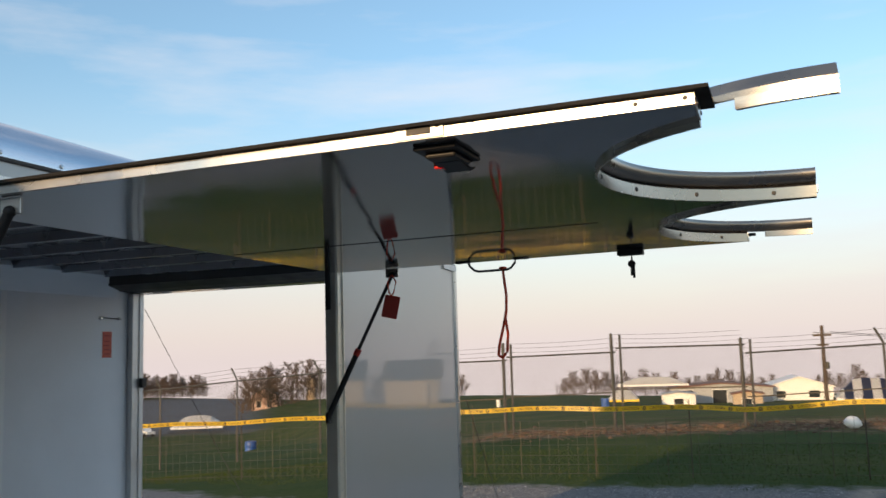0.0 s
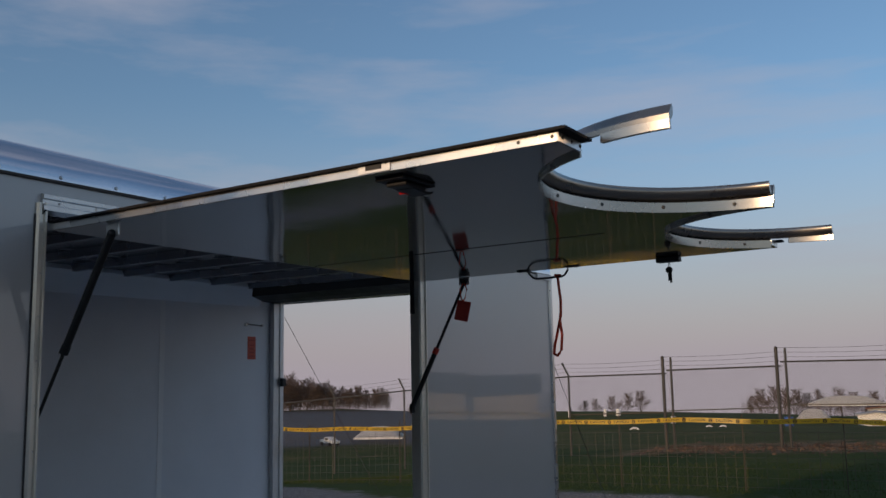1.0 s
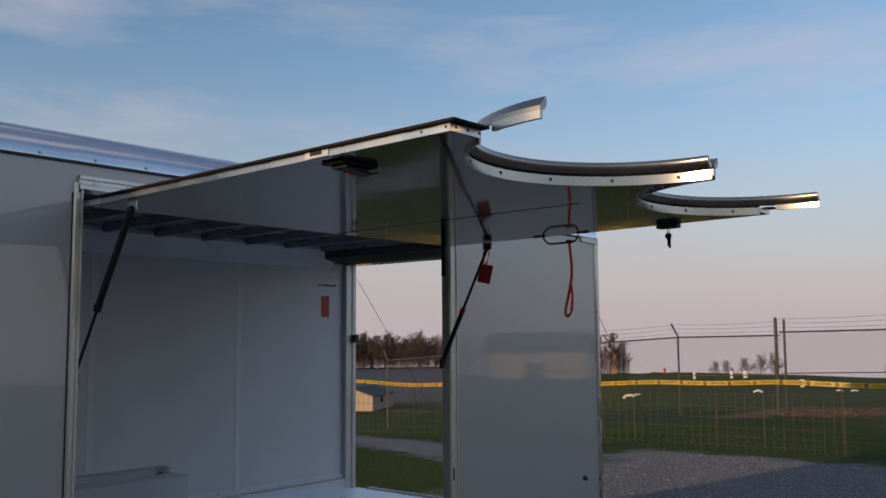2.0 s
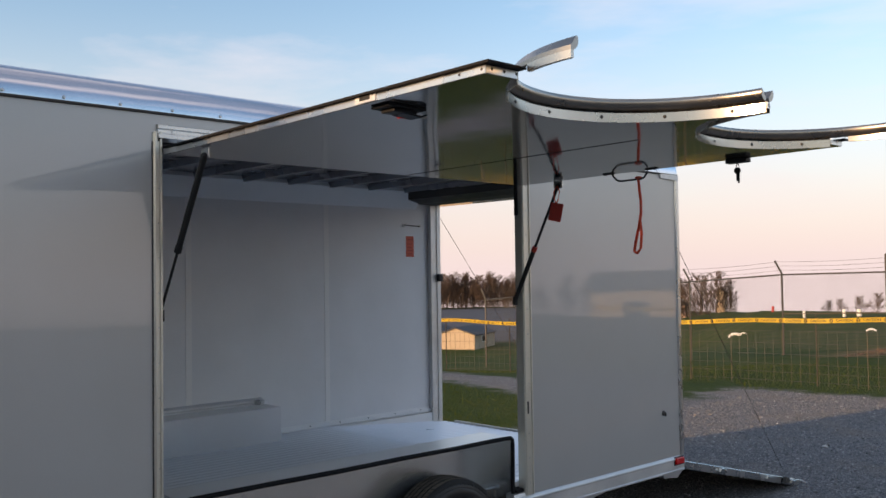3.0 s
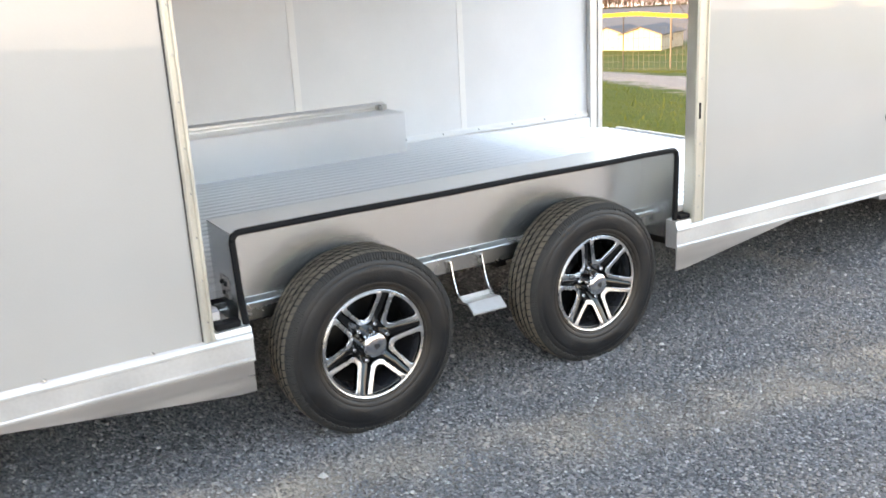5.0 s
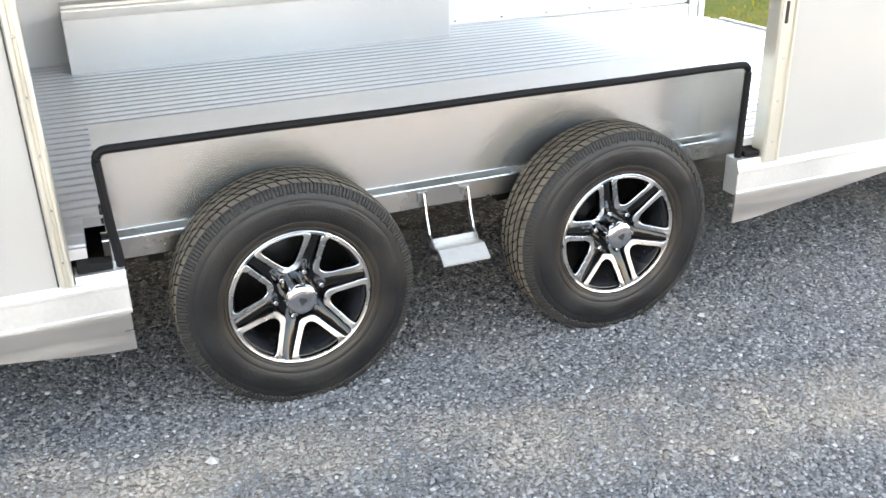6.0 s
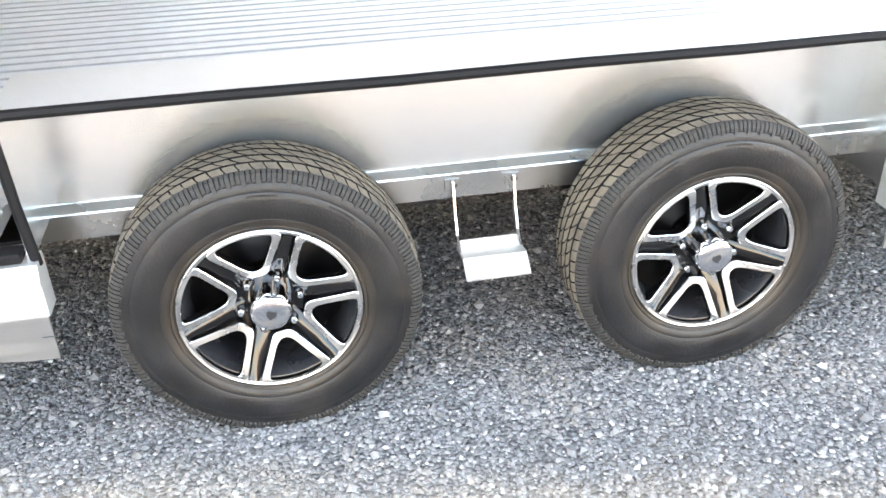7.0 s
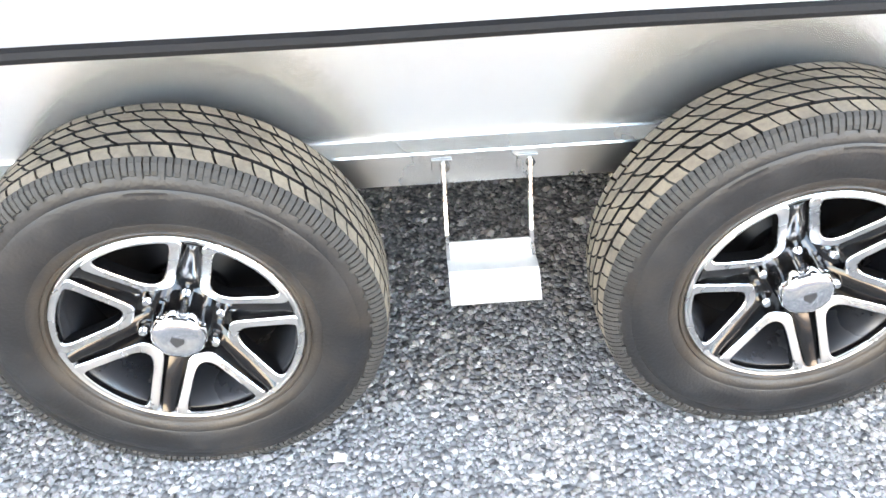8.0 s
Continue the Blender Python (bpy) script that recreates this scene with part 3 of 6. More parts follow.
def jambs():
    for y0, y1, face in ((1.618, 1.656, 1), (3.941, 4.010, -1)):
        prof = [(-0.05, y0), (0.006, y0), (0.016, y0 + 0.006), (0.016, y0 + 0.014), (0.010, y0 + 0.018),
                (0.010, y1 - 0.014), (0.018, y1 - 0.011), (0.018, y1 - 0.004), (0.012, y1), (-0.05, y1)]
        j = part("door_jamb", prism(bmesh.new(), prof, "z", 0.531, 2.47 if face > 0 else 2.44), M_JAMB, trailer, "extruded aluminium door jamb", False)
        seam = y0 - 0.0045 if face > 0 else y1 + 0.0005
        part("jamb_seal", boxed(0.0004, 0.006, seam, seam + 0.004, 0.532, 2.43), M_BARS, j, "", False)
        rivet_row(j, [(0.010, (y0 + y1) / 2, 0.60 + 0.148 * k) for k in range(13)], (1, 0, 0), 0.005, 0.004)
    # hinge extrusion over the opening
    prof = [(0.0, 2.43), (0.012, 2.43), (0.020, 2.445), (0.020, 2.462), (0.012, 2.466), (0.012, 2.482), (0.018, 2.486), (0.018, 2.50), (0.0, 2.505)]
    h = part("hinge_rail", prism(bmesh.new(), prof, "y", 1.636, 3.99), M_ALU, trailer, "bright aluminium hinge extrusion", False)
    rivet_row(h, [(0.013, 1.70 + 0.15 * k, 2.474) for k in range(16)], (1, 0, 0), 0.005, 0.003)
    # latch pocket and upper catch on the aft jamb
    part("latch_pocket", boxed(0.0, 0.0145, 3.9575, 3.9735, 1.012, 1.085, 0.002), M_BLACK, trailer, "", False)
    part("catch", boxed(-0.046, -0.020, 3.930, 3.9415, 2.20, 2.44, 0.003), M_BLACK, trailer, "black upper catch", False)
    # keyhole fitting low on the aft panel
    k = part("lock_fitting", lathe(bmesh.new(), [(0, 0.019), (0.004, 0.019), (0.008, 0.015), (0.016, 0.012), (0.018, 0.007), (0.018, 0)], 20), M_GALV, trailer, "small round metal lock fitting")
    k.location = (0.0, 5.411, 0.851)
    part("lock_tongue", boxed(0.014, 0.024, -0.004, 0.004, -0.020, 0.009, 0.002), M_BLACK, k, "", False)
    # aft corner post
    part("corner_post", prism(bmesh.new(), [(0.0005, Y_REAR - 0.035), (0.012, Y_REAR - 0.03), (0.012, Y_REAR), (-0.10, Y_REAR), (-0.10, Y_REAR - 0.012), (0.0005, Y_REAR - 0.012)], "z", 0.53, 2.55), M_ALU, trailer, "bright rear corner post", False)
    part("rear_post", boxed(-0.10, -0.05, 5.47, Y_REAR - 0.012, 0.53, 2.492), M_ALUB, trailer, "", False)
    rp = part("rear_post", boxed(X_FAR, X_FAR + 0.048, 5.475, 5.590, 0.50, 2.492, 0.003), M_RAIL, trailer, "aluminium rear door post", False)
    part("post_lip", boxed(X_FAR + 0.048, X_FAR + 0.056, 5.545, 5.590, 0.50, 2.492, 0.002), M_RAIL, rp, "", False)
    part("post_clip", boxed(X_FAR + 0.056, X_FAR + 0.092, 5.535, 5.590, 1.795, 1.865, 0.006), M_BLACK, rp, "black plastic clip", False)
    cap = part("corner_cap", prism(bmesh.new(), [(5.42, 2.520), (Y_REAR - 0.002, 2.512), (Y_REAR - 0.002, 2.553), (5.42, 2.551)], "x", 0.0008, 0.0135), M_RAIL, trailer, "white corner cap at the aft roof edge", False)
    rivet_row(cap, [(0.0135, y, 2.533) for y in (5.46, 5.53, 5.60)], (1, 0, 0), 0.005, 0.003)
    # header over the ramp opening, with the dark spring cover
    part("rear_header", boxed(-WIDTH + 0.004, -0.055, 5.50, Y_REAR - 0.001, 2.492, 2.672), M_SKIN, trailer, "", False)
    bm = prism(bmesh.new(), [(5.16, 2.600), (5.20, 2.532), (5.34, 2.503), (5.498, 2.497), (5.498, 2.630), (5.16, 2.630)], "x", X_FAR + 0.012, -0.10)
    part("spring_cover", bm, M_BLACK, trailer, "black ramp spring cover under the ceiling", False)


jambs()


def ramp():
    # rear ramp door, let down to the ground
    a = math.atan2(0.46, 1.93)
    L = 1.99
    root = Matrix.Translation((0, Y_REAR + 0.015, 0.475)) @ Matrix.Rotation(-a, 4, "X")
    body = part("ramp_door", boxed(-2.50, -0.06, 0.0, L, -0.045, 0.0, 0.003), M_RAIL, trailer, "lowered white aluminium rear ramp door", False)
    body.matrix_basis = root
    part("edge_rail", boxed(-0.06, -0.035, 0.0, L, -0.052, 0.006, 0.004), M_ALU, body, "aluminium ramp edge", False)
    part("edge_rail", boxed(-2.525, -2.50, 0.0, L, -0.052, 0.006, 0.004), M_ALU, body, "aluminium ramp edge", False)
    for y in (0.55, 1.30, 1.72):
        part("bar_lock", boxed(-0.034, -0.012, y, y + 0.10, -0.035, -0.005, 0.004), M_ALU, body, "", False)
    part("hasp", boxed(-0.034, 0.006, 1.60, 1.655, -0.04, 0.012, 0.005), M_GALV, body, "", False)
    part("end_bracket", boxed(-0.10, -0.01, L, L + 0.05, -0.035, -0.005, 0.006), M_ALU, body, "", False)
    part("flap", prism(bmesh.new(), [(L, -0.02), (L + 0.16, -0.045), (L + 0.16, -0.035), (L, -0.005)], "x", -2.42, -0.16), M_RAIL, body, "", False)
    # lift cables from the header down to the ramp
    for x in (-2.45, -0.13):
        part("lift_cable", tube(bmesh.new(), [(x, 5.56, 2.375), (x, 6.5, 1.235), (x, 7.42, 0.125)], 0.0024, 5), M_WIRE, trailer, "thin steel ramp cable")


ramp()


# ---- wheels: x = 0 of a wheel is the trailer's side, its face looks towards +x ----
TYRE_R, TYRE_W, TYRE_X = 0.369, 0.205, 0.005


def tyre_meshes():
    R, W, x1 = TYRE_R, TYRE_W, TYRE_X
    x0 = x1 - W
    side = [(x1 - 0.020, 0.2165), (x1 - 0.009, 0.2225), (x1 - 0.0075, 0.2275), (x1 - 0.0100, 0.2300), (x1 - 0.0060, 0.2345), (x1 - 0.0025, 0.2480), (x1 - 0.0030, 0.2500), (x1 - 0.0015, 0.2520),
            (x1, 0.278), (x1, 0.296), (x1 - 0.0030, 0.3130), (x1 - 0.0045, 0.3150), (x1 - 0.0045, 0.3190), (x1 - 0.0075, 0.3300), (x1 - 0.0130, 0.3405), (x1 - 0.022, 0.3500), (x1 - 0.036, 0.3555)]
    prof = side + [(x1 - W / 2, 0.3600)] + [(x0 + x1 - x, r) for x, r in side[::-1]] + [(x0 + 0.03, 0.210), (x1 - 0.03, 0.210)]
    tyre = lathe(bmesh.new(), prof, 96, closed=True)
    # five ribs of blocks parted by narrow grooves, with slanted sipes
    tread, grooves = bmesh.new(), bmesh.new()
    ribs = [(-0.0230, -0.0500, 74, 0.030, 0.0, 0.87), (-0.0575, -0.0820, 62, 0.062, 0.03, 0.86), (-0.0895, -0.1155, 62, 0.070, 0.09, 0.87), (-0.1230, -0.1475, 62, 0.062, 0.05, 0.86), (-0.1550, -0.1820, 74, 0.030, 0.02, 0.87)]
    rng = random.Random(3)

    def crown(x):
        u = (x - (x0 + x1) / 2) / (W / 2)
        return R - 0.0125 * abs(u) ** 2.6
    for xa, xb, count, slant, turn, fill in ribs:
        xa, xb = x1 + xa, x1 + xb
        for k in range(count):
            a0 = (k + 0.03 * rng.uniform(-1, 1)) * math.tau / count
            a1 = a0 + math.tau / count * fill
            dip = 0.0008 * rng.random()
            top, low = [], []
            mid = (xa + xb) / 2
            for x, a, sl in ((xa, a0, 0.0), (xa, a1, 0.0), (mid, a1, 0.62), (xb, a1, 1.0), (xb, a0, 1.0), (mid, a0, 0.62)):
                r = crown(x) - dip
                a += slant * sl + turn
                top.append(tread.verts.new((x, r * math.cos(a), r * math.sin(a))))
                low.append(tread.verts.new((x, (r - 0.011) * math.cos(a), (r - 0.011) * math.sin(a))))
            tread.faces.new((top[0], top[1], top[2], top[5]))
            tread.faces.new((top[5], top[2], top[3], top[4]))
            rim_ = [grooves.verts.new(v.co) for v in top]
            foot = [grooves.verts.new(v.co) for v in low]
            for i in range(6):
                j = (i + 1) % 6
                grooves.faces.new((rim_[i], foot[i], foot[j], rim_[j]))
            for v in low:
                tread.verts.remove(v)
    # fine ribs that run over the shoulder
    lugs = bmesh.new()
    c = (x0 + x1) / 2
    for sgn in (1, -1):
        count = 196
        for k in range(count):
            long_one = k % 3 == 0
            a0 = k * math.tau / count
            a1 = a0 + math.tau / count * (0.84 if long_one else 0.76)
            pts = [(W / 2 - 0.0235, 0.3628), (W / 2 - 0.0150, 0.3568), (W / 2 - 0.0088, 0.3460), (W / 2 - (0.0048 if long_one else 0.0075), 0.3330 if long_one else 0.3390), (W / 2 - 0.014, 0.331)]
            ra = [lugs.verts.new((c + sgn * x, r * math.cos(a0), r * math.sin(a0))) for x, r in pts]
            rb = [lugs.verts.new((c + sgn * x, r * math.cos(a1), r * math.sin(a1))) for x, r in pts]
            for i in range(4):
                lugs.faces.new((ra[i], rb[i], rb[i + 1], ra[i + 1]))
            lugs.faces.new(ra[::-1])
            lugs.faces.new(rb)
    bmesh.ops.recalc_face_normals(lugs, faces=lugs.faces[:])
    bmesh.ops.recalc_face_normals(tread, faces=tread.faces[:])
    bmesh.ops.recalc_face_normals(grooves, faces=grooves.faces[:])
    return tyre, tread, grooves, lugs


def rounded_loop(corners, n=5):
    """A closed outline with each corner (point, cut length) rounded off in n steps."""
    out = []
    m = len(corners)
    for i in range(m):
        p, t = Vector(corners[i][0]), corners[i][1]
        if t <= 0:
            out.append(p)
            continue
        a, b = Vector(corners[i - 1][0]) - p, Vector(corners[(i + 1) % m][0]) - p
        a, b = p + a.normalized() * min(t, a.length * 0.48), p + b.normalized() * min(t, b.length * 0.48)
        for k in range(n + 1):
            u = k / n
            out.append(a * (1 - u) ** 2 + p * 2 * u * (1 - u) + b * u ** 2)
    return out


def sector_loop(near_off, far_off, r_in, r_out, cut_in, cut_out):
    """Outline of a wheel window about +u: its sides run beside the spokes 30 degrees to both sides of it."""
    c, d = math.cos(math.pi / 6), math.sin(math.pi / 6)

    def on_side(r, off):
        # a point at distance r along the spoke's axis, set off towards the window
        return r * c + off * d, r * d - off * c
    u0, v0 = on_side(r_in, near_off)
    L = math.sqrt(r_out ** 2 - far_off ** 2)
    u1, v1 = on_side(L, far_off)
    span = math.atan2(v1, u1)
    arc = [(r_out * math.cos(span * k / 3), r_out * math.sin(span * k / 3)) for k in (-2, -1, 0, 1, 2)]
    corners = [((u0, -v0), cut_in), ((u1, -v1), cut_out)] + [(p, 0) for p in arc] + [((u1, v1), cut_out), ((u0, v0), cut_in)]
    return rounded_loop(corners)


def face_x(r):
    """How far out the machined face stands at a radius."""
    return -0.0060 - 0.034 * max(0.0, (0.198 - r) / 0.13) ** 1.15


WINDOW = sector_loop(0.0375, 0.0335, 0.0940, 0.2045, 0.024, 0.028)
BORDER = sector_loop(0.0220, 0.0155, 0.0815, 0.2100, 0.014, 0.012)


def sector_ring(ang, inner, outer, lift, down=0.0):
    """The machined band round one window; with down, the black walls under its two edges."""
    bm = bmesh.new()
    c, d = math.cos(ang), math.sin(ang)

    def at(p, dx):
        return bm.verts.new((face_x(p.length) + lift + dx, p.x * c - p.y * d, p.x * d + p.y * c))
    n = len(inner)
    if not down:
        # a flat face with a small step down to both edges
        half = [(p.lerp(q, 0.12), p.lerp(q, 0.88)) for p, q in zip(inner, outer)]
        rows = [[at(p, -0.0022) for p in inner], [at(h[0], 0.0) for h in half], [at(h[1], 0.0) for h in half], [at(q, -0.0022) for q in outer]]
    else:
        rows = [[at(p * 0.985, -down) for p in inner], [at(p, -0.0022) for p in inner]]
        for i in range(n):
            j = (i + 1) % n
            bm.faces.new((rows[0][i], rows[0][j], rows[1][j], rows[1][i]))
        rows = [[at(q, -0.0022) for q in outer], [at(q, -down) for q in outer]]
    for p, q in zip(rows, rows[1:]):
        for i in range(n):
            j = (i + 1) % n
            bm.faces.new((p[i], p[j], q[j], q[i]))
    bmesh.ops.recalc_face_normals(bm, faces=bm.faces[:])
    return bm


def build_wheel():
    """A wheel about its own centre."""
    barrel = lathe(bmesh.new(), [(-0.200, 0.206), (-0.190, 0.197), (-0.090, 0.186), (-0.040, 0.192), (-0.020, 0.201), (-0.018, 0.206), (-0.205, 0.214)], 64, closed=True)
    wheel = part("wheel", barrel, M_BARREL, trailer, "black and machined alloy wheel with a dusty tyre")
    tyre, tread, grooves, lugs = tyre_meshes()
    t = part("tyre", tyre, M_TYRE, wheel, "black tyre with brown dust on its side")
    part("tread", tread, M_TREAD, t, "dusty tread blocks", False)["kind"] = "stuff"
    # block sides are a black mesh apart from the tan tops
    part("tread_groove", grooves, M_RUBBER, t, "black sides of the tread blocks", False)["kind"] = "stuff"
    part("shoulder_tread", lugs, M_SHOULDER, t, "", False)["kind"] = "stuff"
    # raised bars of moulded marks on the side wall
    for a0 in (1.12, 1.72, 4.2, 5.3):
        bm = bmesh.new()
        n = 10
        rings = []
        for k in range(n + 1):
            a = a0 + 0.22 * k / n
            rings.append([bm.verts.new((x + 0.033, r * math.cos(a), r * math.sin(a))) for x, r in ((-0.0325, 0.300), (-0.0292, 0.301), (-0.0302, 0.3105), (-0.0335, 0.3115))])
        for p, q in zip(rings, rings[1:]):
            for k in range(4):
                bm.faces.new((p[k], p[(k + 1) % 4], q[(k + 1) % 4], q[k]))
        bm.faces.new(rings[0])
        bm.faces.new(rings[-1][::-1])
        bmesh.ops.recalc_face_normals(bm, faces=bm.faces[:])
        part("side_mark", bm, M_TYRE, t, "", False)
    # black dish far behind the spokes
    dish = lathe(bmesh.new(), [(-0.070, 0.066), (-0.090, 0.080), (-0.126, 0.11), (-0.146, 0.15), (-0.150, 0.196)], 48)
    part("dish", dish, M_DISH, wheel)
    bm = lathe(bmesh.new(), [(-0.016, 0.2040), (-0.0085, 0.2080), (-0.0075, 0.2125), (-0.0060, 0.2155), (-0.0075, 0.2178), (-0.018, 0.2185), (-0.020, 0.2050)], 96, closed=True)
    part("rim", bm, M_RIM, wheel, "bright machined rim lip")
    for k in range(6):
        ang = math.pi / 2 + k * math.pi / 3
        sp = part("spoke", sector_ring(ang + math.pi / 6, WINDOW, BORDER, 0.0), M_RIM, wheel, "machined split spoke", False)
        part("spoke_back", sector_ring(ang + math.pi / 6, WINDOW, BORDER, 0.0, 0.030), M_RIMBLK, sp, "gloss black spoke body")
        # floor of the slot between the two bars
        rib = bmesh.new()
        rows = []
        for r, w, dx in ((0.060, 0.020, -0.026), (0.090, 0.021, -0.019), (0.140, 0.0185, -0.014), (0.190, 0.0145, -0.011), (0.206, 0.0120, -0.004)):
            x = face_x(r) + dx
            rows.append([rib.verts.new((px, r, v)) for px, v in ((x, -w), (x + 0.0045, -0.5 * w), (x + 0.0045, 0.5 * w), (x, w), (x - 0.02, w), (x - 0.02, -w))])
        for p, q in zip(rows, rows[1:]):
            for i in range(6):
                j = (i + 1) % 6
                rib.faces.new((p[i], p[j], q[j], q[i]))
        rib.faces.new(rows[0])
        rib.faces.new(rows[-1][::-1])
        bmesh.ops.transform(rib, matrix=Matrix.Rotation(ang, 4, "X"), verts=rib.verts[:])
        bmesh.ops.recalc_face_normals(rib, faces=rib.faces[:])
        part("slot_floor", rib, M_RIMBLK, sp)
        nut = lathe(bmesh.new(), [(-0.080, 0.0125), (-0.048, 0.0120), (-0.038, 0.0100), (-0.033, 0.006), (-0.032, 0.0)], 10)
        nt_ = part("lug_nut", nut, M_CHROME, wheel, "chrome lug nut")
        nt_.matrix_basis = Matrix.Translation((0, 0.0740 * math.cos(ang), 0.0740 * math.sin(ang)))
    bm = lathe(bmesh.new(), [(-0.100, 0.090), (-0.072, 0.090), (-0.066, 0.086), (-0.066, 0.050)], 48)
    part("hub_seat", bm, M_RIMBLK, wheel)
    # fluted chrome cap
    n = 96
    bm = bmesh.new()
    rings = []
    for x, r, fl in ((-0.068, 0.0530, 1), (-0.040, 0.0515, 1), (-0.018, 0.0500, 0.9), (-0.011, 0.0490, 0.2), (-0.006, 0.0485, 0), (0.001, 0.0465, 0), (0.0055, 0.0430, 0), (0.0085, 0.0360, 0), (0.0102, 0.0270, 0), (0.0112, 0.0160, 0), (0.0115, 0.0, 0)):
        ring = []
        for i in range(n if r else 1):
            a = i * math.tau / n
            rr = r - 0.0065 * fl * max(0.0, math.cos(8 * a)) ** 0.7
            ring.append(bm.verts.new((x, rr * math.cos(a), rr * math.sin(a))))
        rings.append(ring)
    for p, q in zip(rings, rings[1:]):
        for k in range(n):
            j = (k + 1) % n
            bm.faces.new((p[k], q[k], q[j], p[j]) if len(q) > 1 else (p[k], q[0], p[j]))
    bmesh.ops.recalc_face_normals(bm, faces=bm.faces[:])
    cap = part("hub_cap", bm, M_CHROME, wheel, "fluted chrome hub cap")
    # raised emblem as a plain shield shape
    bm = prism(bmesh.new(), [(-0.011, 0.009), (0.011, 0.009), (0.012, -0.001), (0.0, -0.014), (-0.012, -0.001)], "x", 0.0095, 0.0122)
    part("cap_emblem", bm, M_DARKBAR, cap, "", False)
    return wheel


wheel = build_wheel()
wheel.matrix_basis = pose(0.0, 2.264, 0.350, -18, 0, 0)
copy_thing(wheel, pose(0.0, 3.374, 0.350, 16, 0, 0))
for y in (2.264, 3.374):
    copy_thing(wheel, pose(-WIDTH, y, 0.350, 0, 0, 180))


def step():
    y0, y1 = 2.742, 2.906
    s = part("folding_step", prism(bmesh.new(), [(-0.165, 0.370), (-0.088, 0.381), (-0.041, 0.347), (-0.043, 0.340), (-0.089, 0.374), (-0.165, 0.363)], "y", y0, y1), M_RAIL, trailer, "small bright aluminium step between the wheels", False)
    part("step_lip", prism(bmesh.new(), [(-0.165, 0.363), (-0.161, 0.363), (-0.161, 0.390), (-0.165, 0.390)], "y", y0, y1), M_RAIL, s, "", False)
    for y, bolt_y in ((y0, y0 - 0.006), (y1 - 0.006, y1 - 0.014)):
        pts = [(-0.222, 0.532), (-0.208, 0.534), (-0.190, 0.46), (-0.166, 0.405), (-0.122, 0.370), (-0.137, 0.364), (-0.180, 0.390), (-0.206, 0.445), (-0.222, 0.505)]
        br = part("bracket", prism(bmesh.new(), pts, "y", y, y + 0.006), M_ALU, s, "curved flat bar bracket", False)
        part("mounting_tab", boxed(-0.221, -0.217, bolt_y - 0.012, bolt_y + 0.026, 0.508, 0.538, 0.001), M_ALU, br, "", False)
        b = part("bolt", lathe(bmesh.new(), [(0, 0.009), (0.007, 0.009), (0.009, 0.006), (0.009, 0)], 6), M_GALV, br, "", False)
        b.location = (-0.217, bolt_y + 0.012, 0.524)


step()

# ---- the raised escape door: its own x runs out from the hinge, y along the trailer, z up ----
DOOR = Matrix.Translation((0.022, 0, 2.376)) @ Matrix.Rotation(radians(-0.45), 4, "Y")
D_T = 0.024                                   # thickness
D_Y0, D_Y1, D_END, D_TIP = 1.674, 3.935, 1.898, 2.130
ARCH_X, ARCH_R = 2.143, 0.532
ARCHES = (2.270, 3.355)


def arch_points(yc, a0, a1, r, n=22):
    return [(ARCH_X - r * math.cos(a), yc + r * math.sin(a)) for a in [a0 + (a1 - a0) * i / n for i in range(n + 1)]]


